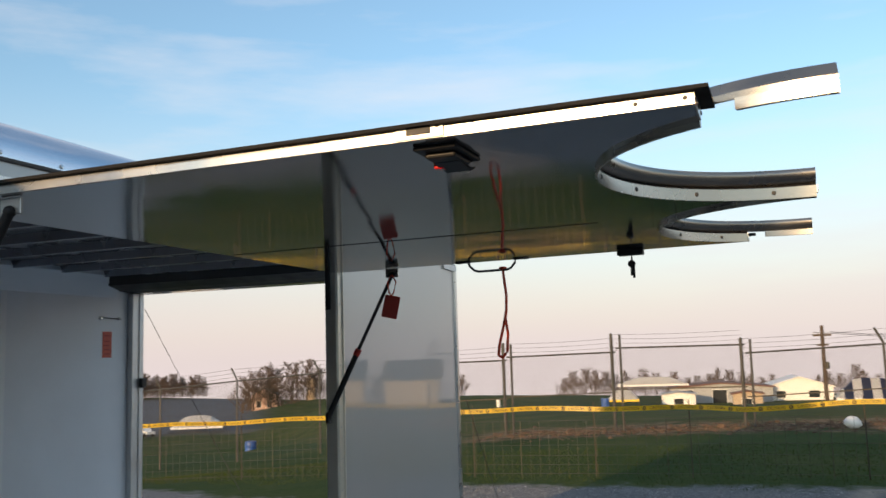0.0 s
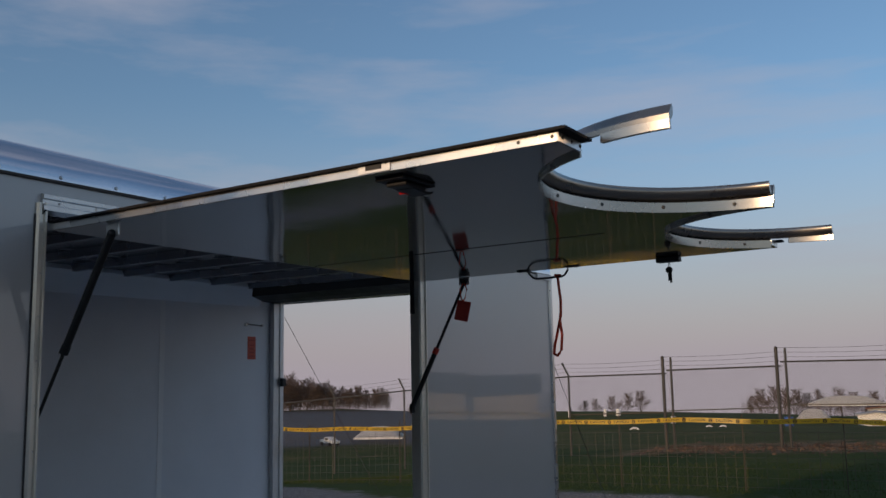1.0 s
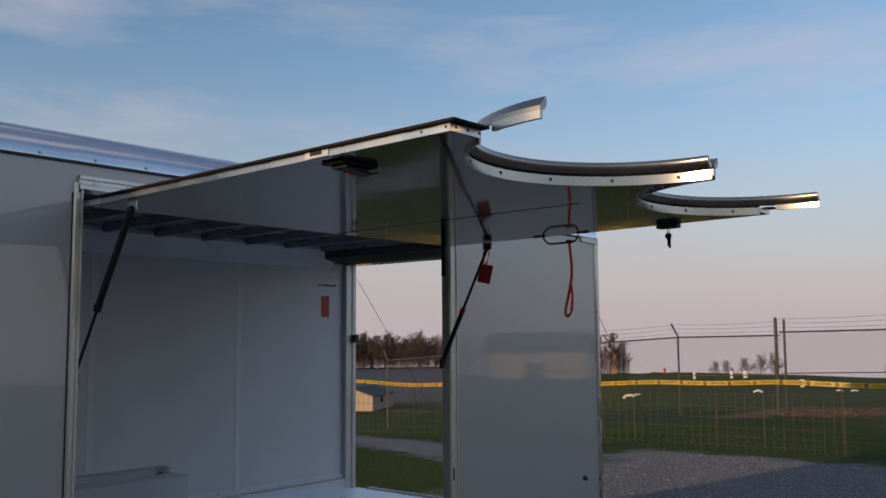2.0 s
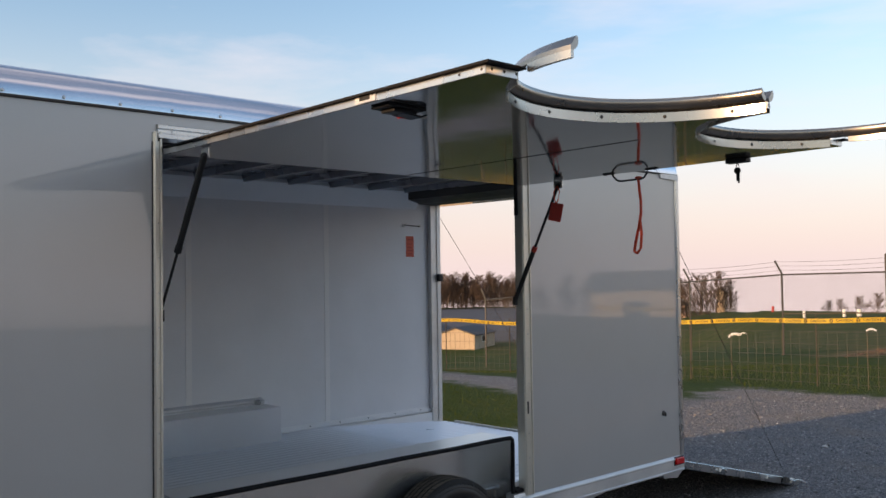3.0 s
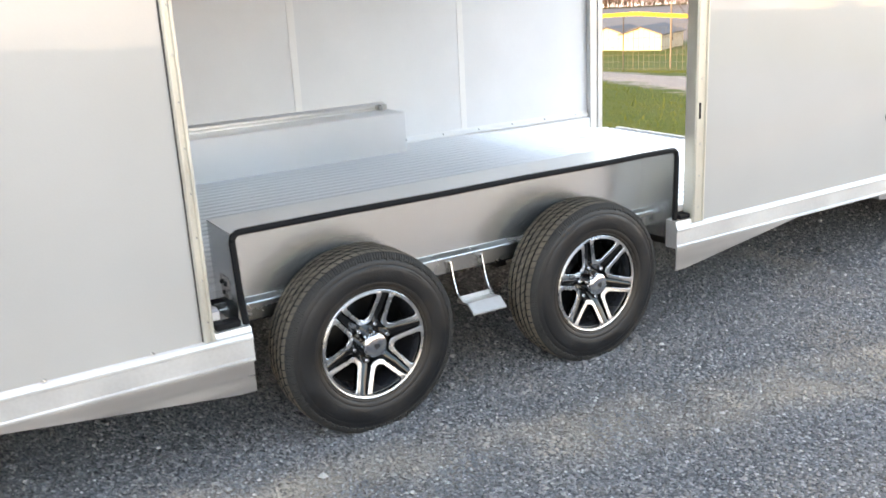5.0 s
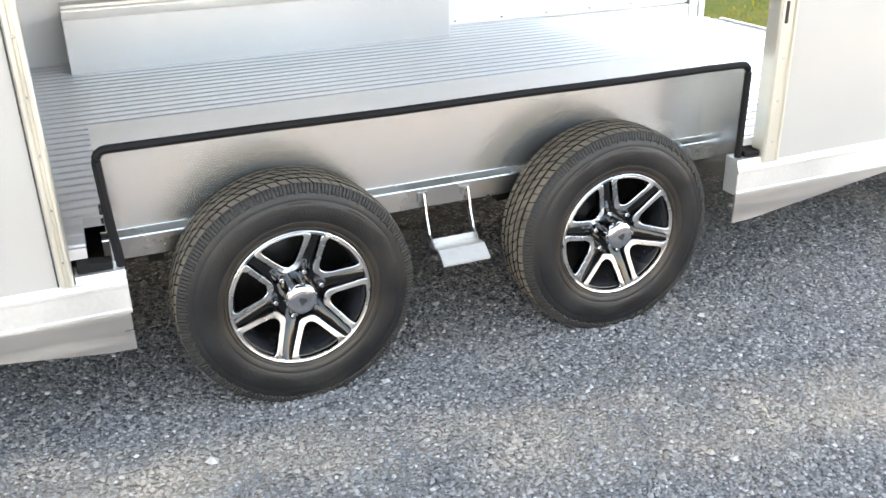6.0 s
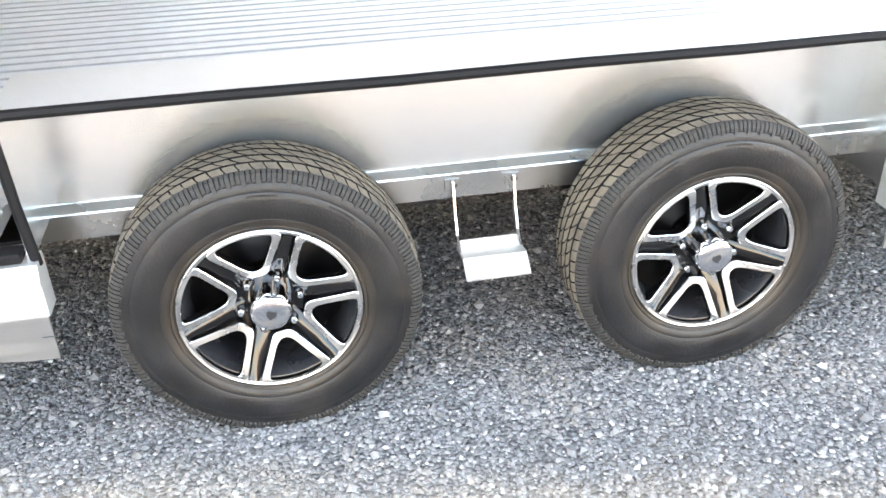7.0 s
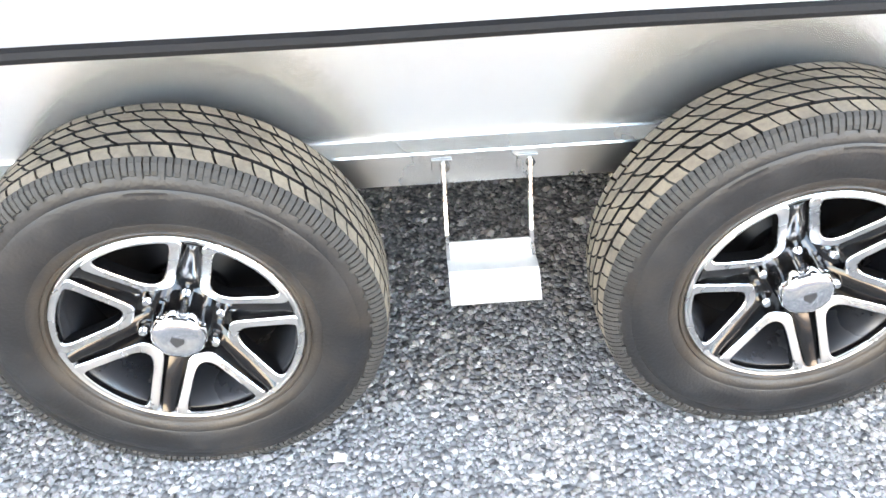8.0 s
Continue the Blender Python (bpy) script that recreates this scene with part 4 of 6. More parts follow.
def escape_door():
    corner = math.acos((ARCH_X - D_END) / ARCH_R)     # where the arches cut the lower corners
    tip = math.pi / 2 + math.asin((D_TIP - ARCH_X) / ARCH_R)
    out = [(0.0, D_Y0), (D_END, D_Y0)]
    out += arch_points(ARCHES[0], -corner, tip, ARCH_R)
    out += arch_points(ARCHES[1], -tip, corner, ARCH_R)
    out += [(D_END, D_Y1), (0.0, D_Y1)]
    inner = prism(bmesh.new(), out, "z", 0.0, 0.009)
    bmesh.ops.triangulate(inner, faces=[f for f in inner.faces if len(f.verts) > 4])
    door = part("escape_door", inner, M_DOORIN, trailer, "glossy grey inner face of the raised escape door", False)
    door.matrix_basis = DOOR
    skin = prism(bmesh.new(), [(x, y) for x, y in out], "z", 0.010, D_T)
    bmesh.ops.triangulate(skin, faces=[f for f in skin.faces if len(f.verts) > 4])
    part("outer_skin", skin, M_SKIN, door, "silver outer skin", False)
    # aluminium channel round the straight edges
    for nm, b in (("edge_channel", (0.0, D_END + 0.002, D_Y0 - 0.004, D_Y0 - 0.0005, 0.001, D_T - 0.001)),
                  ("edge_channel", (0.0, D_END + 0.002, D_Y1 + 0.0005, D_Y1 + 0.004, 0.001, D_T - 0.001))):
        part(nm, boxed(*b), M_ALU, door, "bare aluminium edge channel", False)
    yn0, yn1 = ARCHES[0] - ARCH_R * math.sin(corner), ARCHES[1] + ARCH_R * math.sin(corner)
    part("edge_channel", boxed(D_END + 0.0005, D_END + 0.004, D_Y0 - 0.004, yn0, 0.001, D_T - 0.001), M_ALU, door, "", False)
    part("edge_channel", boxed(D_END + 0.0005, D_END + 0.004, yn1, D_Y1 + 0.004, 0.001, D_T - 0.001), M_ALU, door, "", False)
    ytip0, ytip1 = ARCHES[0] + ARCH_R * math.sin(tip), ARCHES[1] - ARCH_R * math.sin(tip)
    part("edge_channel", boxed(D_TIP + 0.0005, D_TIP + 0.004, ytip0, ytip1, 0.001, D_T - 0.001), M_ALU, door, "", False)
    # small screws and a plate at the free corner
    for y in (D_Y0 + 0.02, D_Y0 + 0.07, D_Y0 + 0.12):
        bm = dome(bmesh.new(), (D_END + 0.004, y, 0.014), (1, 0, 0), 0.005, 0.003)
        part("screw", bm, M_GALV, door)
    for x in (D_END - 0.012, D_END - 0.10):
        bm = dome(bmesh.new(), (x, D_Y0 - 0.004, 0.014), (0, -1, 0), 0.005, 0.003)
        part("screw", bm, M_GALV, door)
    # black rubber lip over the top edges
    lip = [(0.0, D_Y0 - 0.022), (D_END + 0.03, D_Y0 - 0.022), (D_END + 0.03, yn0 + 0.01), (D_END - 0.02, yn0 + 0.01), (D_END - 0.02, D_Y0 + 0.03), (0.0, D_Y0 + 0.03)]
    bm = prism(bmesh.new(), lip, "z", D_T, D_T + 0.007)
    bmesh.ops.triangulate(bm, faces=[f for f in bm.faces if len(f.verts) > 4])
    part("edge_seal", bm, M_RUBBER, door, "black rubber edge trim", False)
    part("edge_seal", boxed(0.0, D_END + 0.03, D_Y1 - 0.03, D_Y1 + 0.022, D_T, D_T + 0.007), M_RUBBER, door, "black rubber edge trim", False)
    # wheel arch flares: a band under a rounded lip
    for yc, a0, a1, long_side in ((ARCHES[0], -math.pi / 2, tip, -1), (ARCHES[1], -tip, math.pi / 2, 1)):
        n = 44
        prof_lip = [(0.0, 0.027), (-0.010, 0.0275), (-0.020, 0.032), (-0.028, 0.041), (-0.032, 0.053), (-0.031, 0.062), (-0.026, 0.068), (-0.020, 0.063), (-0.010, 0.049), (0.0, 0.040)]
        bm = bmesh.new()
        rings = []
        for i in range(n + 1):
            a = a0 + (a1 - a0) * i / n
            rings.append([bm.verts.new((ARCH_X - (ARCH_R + dr) * math.cos(a), yc + (ARCH_R + dr) * math.sin(a), z)) for dr, z in prof_lip])
        for p, q in zip(rings, rings[1:]):
            for k in range(len(prof_lip)):
                j = (k + 1) % len(prof_lip)
                bm.faces.new((p[k], p[j], q[j], q[k]))
        bm.faces.new(rings[0])
        bm.faces.new(rings[-1][::-1])
        bmesh.ops.recalc_face_normals(bm, faces=bm.faces[:])
        flare = part("arch_flare", bm, M_FLARE, door, "rounded aluminium wheel arch flare")
        # band on the arch edge
        bm = bmesh.new()
        rings = []
        b0, b1 = (-corner, tip) if long_side < 0 else (-tip, corner)
        for i in range(n + 1):
            a = b0 + (b1 - b0) * i / n
            rings.append([bm.verts.new((ARCH_X - (ARCH_R + dr) * math.cos(a), yc + (ARCH_R + dr) * math.sin(a), z)) for dr, z in ((-0.001, -0.012), (-0.006, -0.012), (-0.006, 0.021), (-0.001, 0.021))])
        for p, q in zip(rings, rings[1:]):
            for k in range(4):
                bm.faces.new((p[k], p[(k + 1) % 4], q[(k + 1) % 4], q[k]))
        bm.faces.new(rings[0])
        bm.faces.new(rings[-1][::-1])
        bmesh.ops.recalc_face_normals(bm, faces=bm.faces[:])
        part("arch_band", bm, M_BAND, flare, "screwed aluminium arch band")
        # black strip drawn for the dark gap line between flare and band
        bm = bmesh.new()
        rings = []
        for i in range(n + 1):
            a = b0 + (b1 - b0) * i / n
            rings.append([bm.verts.new((ARCH_X - (ARCH_R + dr) * math.cos(a), yc + (ARCH_R + dr) * math.sin(a), z)) for dr, z in ((0.0, 0.0213), (-0.004, 0.0213), (-0.004, 0.0268), (0.0, 0.0268))])
        for p, q in zip(rings, rings[1:]):
            for k in range(4):
                bm.faces.new((p[k], p[(k + 1) % 4], q[(k + 1) % 4], q[k]))
        part("flare_seal", bm, M_RUBBER, flare, "thin black seam under the flare", False)
        for i in range(6):
            a = b0 + (b1 - b0) * (i + 0.5) / 6
            at = (ARCH_X - (ARCH_R - 0.006) * math.cos(a), yc + (ARCH_R - 0.006) * math.sin(a), 0.006)
            part("screw", dome(bmesh.new(), at, (math.cos(a), -math.sin(a), 0), 0.007, 0.004), M_GALV, flare)
        # free end beyond the door's corner, stiffened by a square bar
        s0 = -math.pi / 2 if long_side < 0 else math.pi / 2
        s1 = s0 + (0.34 if long_side < 0 else -0.34)
        bm = bmesh.new()
        rings = []
        for i in range(9):
            a = s0 + (s1 - s0) * i / 8
            rings.append([bm.verts.new((ARCH_X - (ARCH_R + dr) * math.cos(a), yc + (ARCH_R + dr) * math.sin(a), z)) for dr, z in ((0.001, 0.006), (-0.012, 0.006), (-0.012, 0.0275), (0.001, 0.0275))])
        for p, q in zip(rings, rings[1:]):
            for k in range(4):
                bm.faces.new((p[k], p[(k + 1) % 4], q[(k + 1) % 4], q[k]))
        bm.faces.new(rings[0])
        bm.faces.new(rings[-1][::-1])
        bmesh.ops.recalc_face_normals(bm, faces=bm.faces[:])
        part("stiffener", bm, M_BAND, flare, "square aluminium stiffener")
    # seam across the lining
    part("seam", boxed(0.02, 1.46, 3.017, 3.021, -0.0015, 0.0005), M_BARS, door, "", False)
    # lining is stopped short of the hinge by an end cap
    part("hinge_leaf", boxed(-0.02, 0.10, D_Y0 - 0.008, D_Y0 - 0.0042, 0.002, 0.03, 0.001), M_RAIL, door, "", False)

    def rot_latch(y, edge):
        """Black paddle latch with a red button under the lining by the door's edge, its lever hanging."""
        hb = part("paddle_latch", boxed(1.335, 1.430, y - 0.085, y + 0.075, -0.009, -0.0005, 0.004, 2), M_BLACK, door, "black paddle latch with a red button", False)
        part("latch_body", boxed(1.350, 1.418, y - 0.055, y + 0.045, -0.021, -0.009, 0.005, 2), M_BLACK, hb, "", False)
        part("paddle", prism(bmesh.new(), [(y - 0.010, -0.022), (y + 0.070, -0.028), (y + 0.092, -0.020), (y + 0.092, -0.015), (y + 0.068, -0.022), (y - 0.010, -0.015)], "x", 1.352, 1.410), M_BLACK, hb, "", False)
        part("button", boxed(1.340, 1.362, y + 0.020, y + 0.046, -0.027, -0.0115, 0.003), M_TAIL, hb, "red latch button", False)
        part("lever_tip", boxed(1.372, 1.392, y + 0.088, y + 0.112, -0.023, -0.014, 0.003), M_BAND, hb, "", False)
        part("bolt_plate", boxed(1.320, 1.425, edge - 0.003, edge + 0.003, 0.002, 0.034, 0.001), M_RAIL, hb, "", False)
        part("bolt_slot", boxed(1.345, 1.397, edge - 0.005, edge + 0.005, 0.010, 0.026, 0.001), M_BLACK, hb, "", False)
        part("edge_screw", dome(bmesh.new(), (1.411, edge - 0.003, 0.025), (0, -1, 0), 0.005, 0.003), M_GALV, hb)
        return hb
    rot_latch(D_Y0 + 0.13, D_Y0 - 0.004)
    # key lock by the far edge
    part("lock_body", boxed(1.365, 1.475, D_Y1 - 0.06, D_Y1 - 0.01, -0.024, -0.0005, 0.005, 2), M_BLACK, door, "black door lock", False)
    # long wire handle by the far edge
    y = D_Y1 - 0.04
    pts = [(0.690, y, -0.001), (0.694, y, -0.018), (0.715, y + 0.004, -0.040), (0.735, y + 0.006, -0.046), (0.868, y + 0.006, -0.046), (0.888, y + 0.004, -0.040), (0.908, y, -0.018), (0.912, y, -0.001)]
    h = part("pull_handle", tube(bmesh.new(), pts, 0.0055, 8), M_DARKBAR, door, "bent dark wire pull handle")
    for x0, x1 in ((0.628, 0.702), (0.900, 0.974)):
        ft = part("handle_foot", boxed(x0, x1, y - 0.010, y + 0.010, -0.0055, -0.0005, 0.002), M_DARKBAR, h, "", False)
        part("foot_screw", dome(bmesh.new(), ((x0 + x1) / 2 + (-0.018 if x0 < 0.8 else 0.018), y, -0.0055), (0, 0, -1), 0.006, 0.003), M_GALV, ft)
    # end bracket at the tip between the arches
    for k in range(3):
        part("screw", dome(bmesh.new(), (D_TIP + 0.004, ytip0 + (ytip1 - ytip0) * (k + 0.5) / 3, 0.008 + 0.007 * (k % 2)), (1, 0, 0), 0.003, 0.002), M_GALV, door)
    return door


escape_door()


def gas_strut(top, foot, cylinder_up):
    """A strut from the door down to the jamb: a cylinder, a collar and a rod, either end up."""
    top, foot = Vector(top), Vector(foot)
    mid = top.lerp(foot, 0.56)
    head, tail = (top, foot) if cylinder_up else (foot, top)
    s = part("gas_strut", tube(bmesh.new(), [head, mid], 0.0135, 12), M_BLACK, trailer, "black gas strut holding the door up")
    part("strut_collar", tube(bmesh.new(), [mid, mid + (tail - mid).normalized() * 0.030], 0.0158, 12), M_BLACK if cylinder_up else M_REDTAG, s, "" if cylinder_up else "red strut collar")
    part("strut_rod", tube(bmesh.new(), [mid, tail], 0.006 if cylinder_up else 0.0082, 10), M_BLACK, s)
    for p in (top, foot):
        bm = bmesh.new()
        bmesh.ops.create_icosphere(bm, subdivisions=2, radius=0.016, matrix=Matrix.Translation(p))
        part("ball_end", bm, M_BLACK, s)
    return s


def struts():
    for y, top, foot, up in ((1.706, (0.300, 1.698, 2.340), (-0.055, 1.678, 1.70), True), (3.90, (0.330, 3.897, 2.345), (-0.022, 3.905, 1.69), False)):
        gas_strut(top, foot, up)
        part("strut_bracket", boxed(top[0] - 0.035, top[0] + 0.030, y - 0.004, y + 0.006, 2.334, 2.3755, 0.002), M_ALU, trailer, "small grey steel strut bracket", False)
        part("foot_bracket", boxed(foot[0] - 0.010, foot[0] + 0.010, foot[1] - 0.014, foot[1] + 0.014, 1.66, 1.712, 0.003), M_BLACK, trailer, "", False)


struts()

# ---- ground ----
def smooth(a, b, v):
    u = min(1, max(0, (v - a) / (b - a)))
    return u * u * (3 - 2 * u)


def lerp_list(v, pts):
    if v <= pts[0][0]:
        return pts[0][1]
    for (a, p), (b, q) in zip(pts, pts[1:]):
        if v <= b:
            return p + (q - p) * (v - a) / (b - a)
    return pts[-1][1]


def ground_z(x, y):
    """The gravel is level; the field falls towards the far left, and beyond a low crest."""
    near = lerp_list(x, ((-40, -2.6), (-15.5, -1.1), (-12.8, -0.85), (-10.3, -0.6), (-7.6, -0.33), (-4.8, -0.09), (-2, 0.02), (1.1, 0.13), (6, 0.2), (40, 0.3)))
    z = near * smooth(9, 20, y) if y > 9 else near * 0.5 * smooth(6, 14, -x) * smooth(4, 12, y)
    r = math.hypot(x - 2, y)
    az = math.degrees(math.atan2(-(x - 2), y))
    far = lerp_list(az, ((-60, -4.4), (-30, -4.0), (-10, -4.3), (6, -4.4), (14, -2.3), (20, -1.2), (26, -1.5), (29, -4.2), (31, -5.9), (33, -6.6), (36, -6.2), (45, -6.4), (60, -6.6), (90, -4)))
    z += (far - near) * smooth(26, 95, r) * smooth(0, 12, y)
    edge = lerp_list(az, ((-60, 130), (6, 130), (14, 95), (20, 75), (26, 85), (31, 190), (36, 245), (90, 245)))
    z -= 0.05 * max(0, r - edge) * smooth(0, 12, y)
    return z


def axis_steps(stops):
    out = [stops[0][0]]
    for a, b, s in stops:
        while out[-1] < b - 1e-6:
            out.append(min(b, out[-1] + s))
    return out


def ground():
    xs = axis_steps([(-3000, -400, 650), (-400, -100, 50), (-100, -20, 5), (-20, 8, 0.8), (8, 40, 4), (40, 100, 15), (100, 400, 75), (400, 3000, 650)])
    ys = axis_steps([(-3000, -400, 650), (-400, -60, 60), (-60, -4, 7), (-4, 30, 0.8), (30, 100, 3), (100, 400, 30), (400, 3000, 650)])
    bm = bmesh.new()
    grid = [[bm.verts.new((x, y, ground_z(x, y))) for x in xs] for y in ys]
    for j in range(len(ys) - 1):
        for i in range(len(xs) - 1):
            bm.faces.new((grid[j][i], grid[j][i + 1], grid[j + 1][i + 1], grid[j + 1][i]))
    g = part("ground", bm, ground_material())
    return tagged(g, "grey gravel yard that runs into a spring green field", "ground", kind="structure")


def ground_material():
    """Gravel, a verge of short grass, a gravel lane behind the trailer, and the wide field."""
    m = bpy.data.materials.new("gravel_and_grass")
    m.use_nodes = True
    nt = m.node_tree
    n, l = nt.nodes, nt.links
    b = n["Principled BSDF"]
    b.inputs["Roughness"].default_value = 0.9
    b.inputs["Specular IOR Level"].default_value = 0.08
    geo = n.new("ShaderNodeNewGeometry")
    pos = geo.outputs["Position"]

    def noise_node(scale, detail=4, rough=0.55):
        t = n.new("ShaderNodeTexNoise")
        t.inputs["Scale"].default_value, t.inputs["Detail"].default_value, t.inputs["Roughness"].default_value = scale, detail, rough
        l.new(pos, t.inputs["Vector"])
        return t.outputs["Fac"]

    def ramp(v, stops):
        r = n.new("ShaderNodeValToRGB")
        e = r.color_ramp.elements
        e[0].position, e[0].color = stops[0][0], (*stops[0][1], 1)
        e[1].position, e[1].color = stops[-1][0], (*stops[-1][1], 1)
        for p, c in stops[1:-1]:
            q = e.new(p)
            q.color = (*c, 1)
        l.new(v, r.inputs[0])
        return r.outputs[0]

    def calc(op, a, b_=None, c=None):
        k = n.new("ShaderNodeMath")
        k.operation = op
        for i, v in enumerate((a, b_, c)):
            if v is None:
                continue
            if isinstance(v, (int, float)):
                k.inputs[i].default_value = v
            else:
                l.new(v, k.inputs[i])
        return k.outputs[0]

    def blend(f, a, c):
        x = n.new("ShaderNodeMix")
        x.data_type = "RGBA"
        l.new(f, x.inputs[0])
        for i, v in ((6, a), (7, c)):
            if isinstance(v, tuple):
                x.inputs[i].default_value = (*v, 1)
            else:
                l.new(v, x.inputs[i])
        return x.outputs[2]

    def step_at(v, edge, soft):
        r = n.new("ShaderNodeMapRange")
        r.interpolation_type = "SMOOTHSTEP"
        r.inputs["From Min"].default_value, r.inputs["From Max"].default_value = edge - soft, edge + soft
        l.new(v, r.inputs["Value"])
        return r.outputs[0]

    sep = n.new("ShaderNodeSeparateXYZ")
    l.new(pos, sep.inputs[0])
    X, Y = sep.outputs[0], sep.outputs[1]
    # stones, with the shade between them painted darker towards each cell's edge
    vor = n.new("ShaderNodeTexVoronoi")
    vor.inputs["Scale"].default_value = 75
    l.new(pos, vor.inputs["Vector"])
    stone = n.new("ShaderNodeSeparateColor")
    l.new(vor.outputs["Color"], stone.inputs[0])
    stones = ramp(stone.outputs[0], [(0.0, (0.12, 0.123, 0.129)), (0.5, (0.205, 0.208, 0.214)), (0.85, (0.31, 0.31, 0.312)), (1.0, (0.54, 0.535, 0.53))])
    gap_shade = ramp(vor.outputs["Distance"], [(0.0, (1, 1, 1)), (0.45, (0.75, 0.75, 0.75)), (0.8, (0.45, 0.45, 0.45))])
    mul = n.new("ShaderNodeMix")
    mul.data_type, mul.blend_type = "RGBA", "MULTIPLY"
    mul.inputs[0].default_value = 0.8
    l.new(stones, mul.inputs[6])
    l.new(gap_shade, mul.inputs[7])
    patch = noise_node(0.9, 4)
    # a slanted band of paler tan, then brown dust patches at random
    along = calc("SUBTRACT", X, calc("MULTIPLY", Y, 0.23))
    tan_band = calc("MULTIPLY", step_at(along, -0.32, 0.12), calc("SUBTRACT", 1.0, step_at(along, 0.02, 0.16)))
    dusty = blend(calc("MULTIPLY", tan_band, ramp(noise_node(3, 5), [(0.35, (0.15, 0.15, 0.15)), (0.65, (0.7, 0.7, 0.7))])), mul.outputs[2], (0.40, 0.345, 0.275))
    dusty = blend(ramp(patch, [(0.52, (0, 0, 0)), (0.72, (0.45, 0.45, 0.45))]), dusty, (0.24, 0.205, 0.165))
    # grass
    g1, g2 = noise_node(0.35, 5), noise_node(9, 6, 0.7)
    mixg = calc("MULTIPLY_ADD", g2, 0.6, calc("MULTIPLY", g1, 0.7))
    grass = ramp(mixg, [(0.38, (0.014, 0.029, 0.005)), (0.6, (0.031, 0.054, 0.009)), (0.78, (0.056, 0.069, 0.015)), (0.95, (0.11, 0.092, 0.038))])
    # edges wander a little
    wob = calc("MULTIPLY", calc("SUBTRACT", noise_node(0.7, 5), 0.5), 1.6)
    wob2 = calc("MULTIPLY", calc("SUBTRACT", noise_node(4, 5), 0.5), 1.2)
    Yw = calc("ADD", calc("ADD", Y, wob), wob2)
    Xw = calc("ADD", calc("ADD", X, wob), wob2)
    verge = step_at(Yw, 13.4, 0.35)
    # grass island behind the trailer on the far side, with a gravel lane beyond it
    left = calc("SUBTRACT", 1.0, step_at(calc("ADD", Xw, calc("MULTIPLY", Y, 0.05)), -3.2, 0.3))
    lane_pos = calc("ADD", Yw, calc("MULTIPLY", X, 0.25))
    isl = calc("MULTIPLY", left, calc("SUBTRACT", 1.0, step_at(lane_pos, 8.9, 0.3)))
    field_left = calc("MULTIPLY", left, step_at(lane_pos, 10.4, 0.3))
    turf = calc("MAXIMUM", verge, calc("MAXIMUM", isl, field_left))
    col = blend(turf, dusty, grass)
    # trampled brown soil along the tall fence
    soil_band = calc("MULTIPLY", calc("MULTIPLY", step_at(Yw, 21.0, 0.6), calc("SUBTRACT", 1.0, step_at(Yw, 24.5, 0.9))), step_at(X, -6.0, 1.2))
    soil = blend(calc("MULTIPLY", soil_band, ramp(noise_node(2.2, 5), [(0.35, (0, 0, 0)), (0.6, (0.85, 0.85, 0.85))])), col, (0.24, 0.155, 0.10))
    # paved lot far down the slope
    dist = calc("SQRT", calc("ADD", calc("POWER", calc("SUBTRACT", X, 2.0), 2.0), calc("POWER", Y, 2.0)))
    lot = calc("MULTIPLY", step_at(dist, 112, 4), calc("MULTIPLY", step_at(calc("SUBTRACT", calc("MULTIPLY", Y, -0.62), X), 0.0, 4), calc("SUBTRACT", 1.0, step_at(dist, 235, 6))))
    lot_col = blend(noise_node(0.05, 3), (0.085, 0.087, 0.095), (0.13, 0.132, 0.14))
    soil = blend(lot, soil, lot_col)
    l.new(soil, b.inputs["Base Color"])
    bp = n.new("ShaderNodeBump")
    bp.inputs["Strength"].default_value = 0.9
    bp.inputs["Distance"].default_value = 0.012
    hgt = blend(turf, calc("SUBTRACT", 1.0, vor.outputs["Distance"]), g2)
    l.new(hgt, bp.inputs["Height"])
    l.new(bp.outputs["Normal"], b.inputs["Normal"])
    return m


ground()


# ---- tall chain-link fence with barbed wire ----
FENCE_Y = 22.5
POSTS = (-18.4, -15.7, -13.0, -10.3, -7.56, -4.83, -2.02, 1.03, 3.98, 7.0)


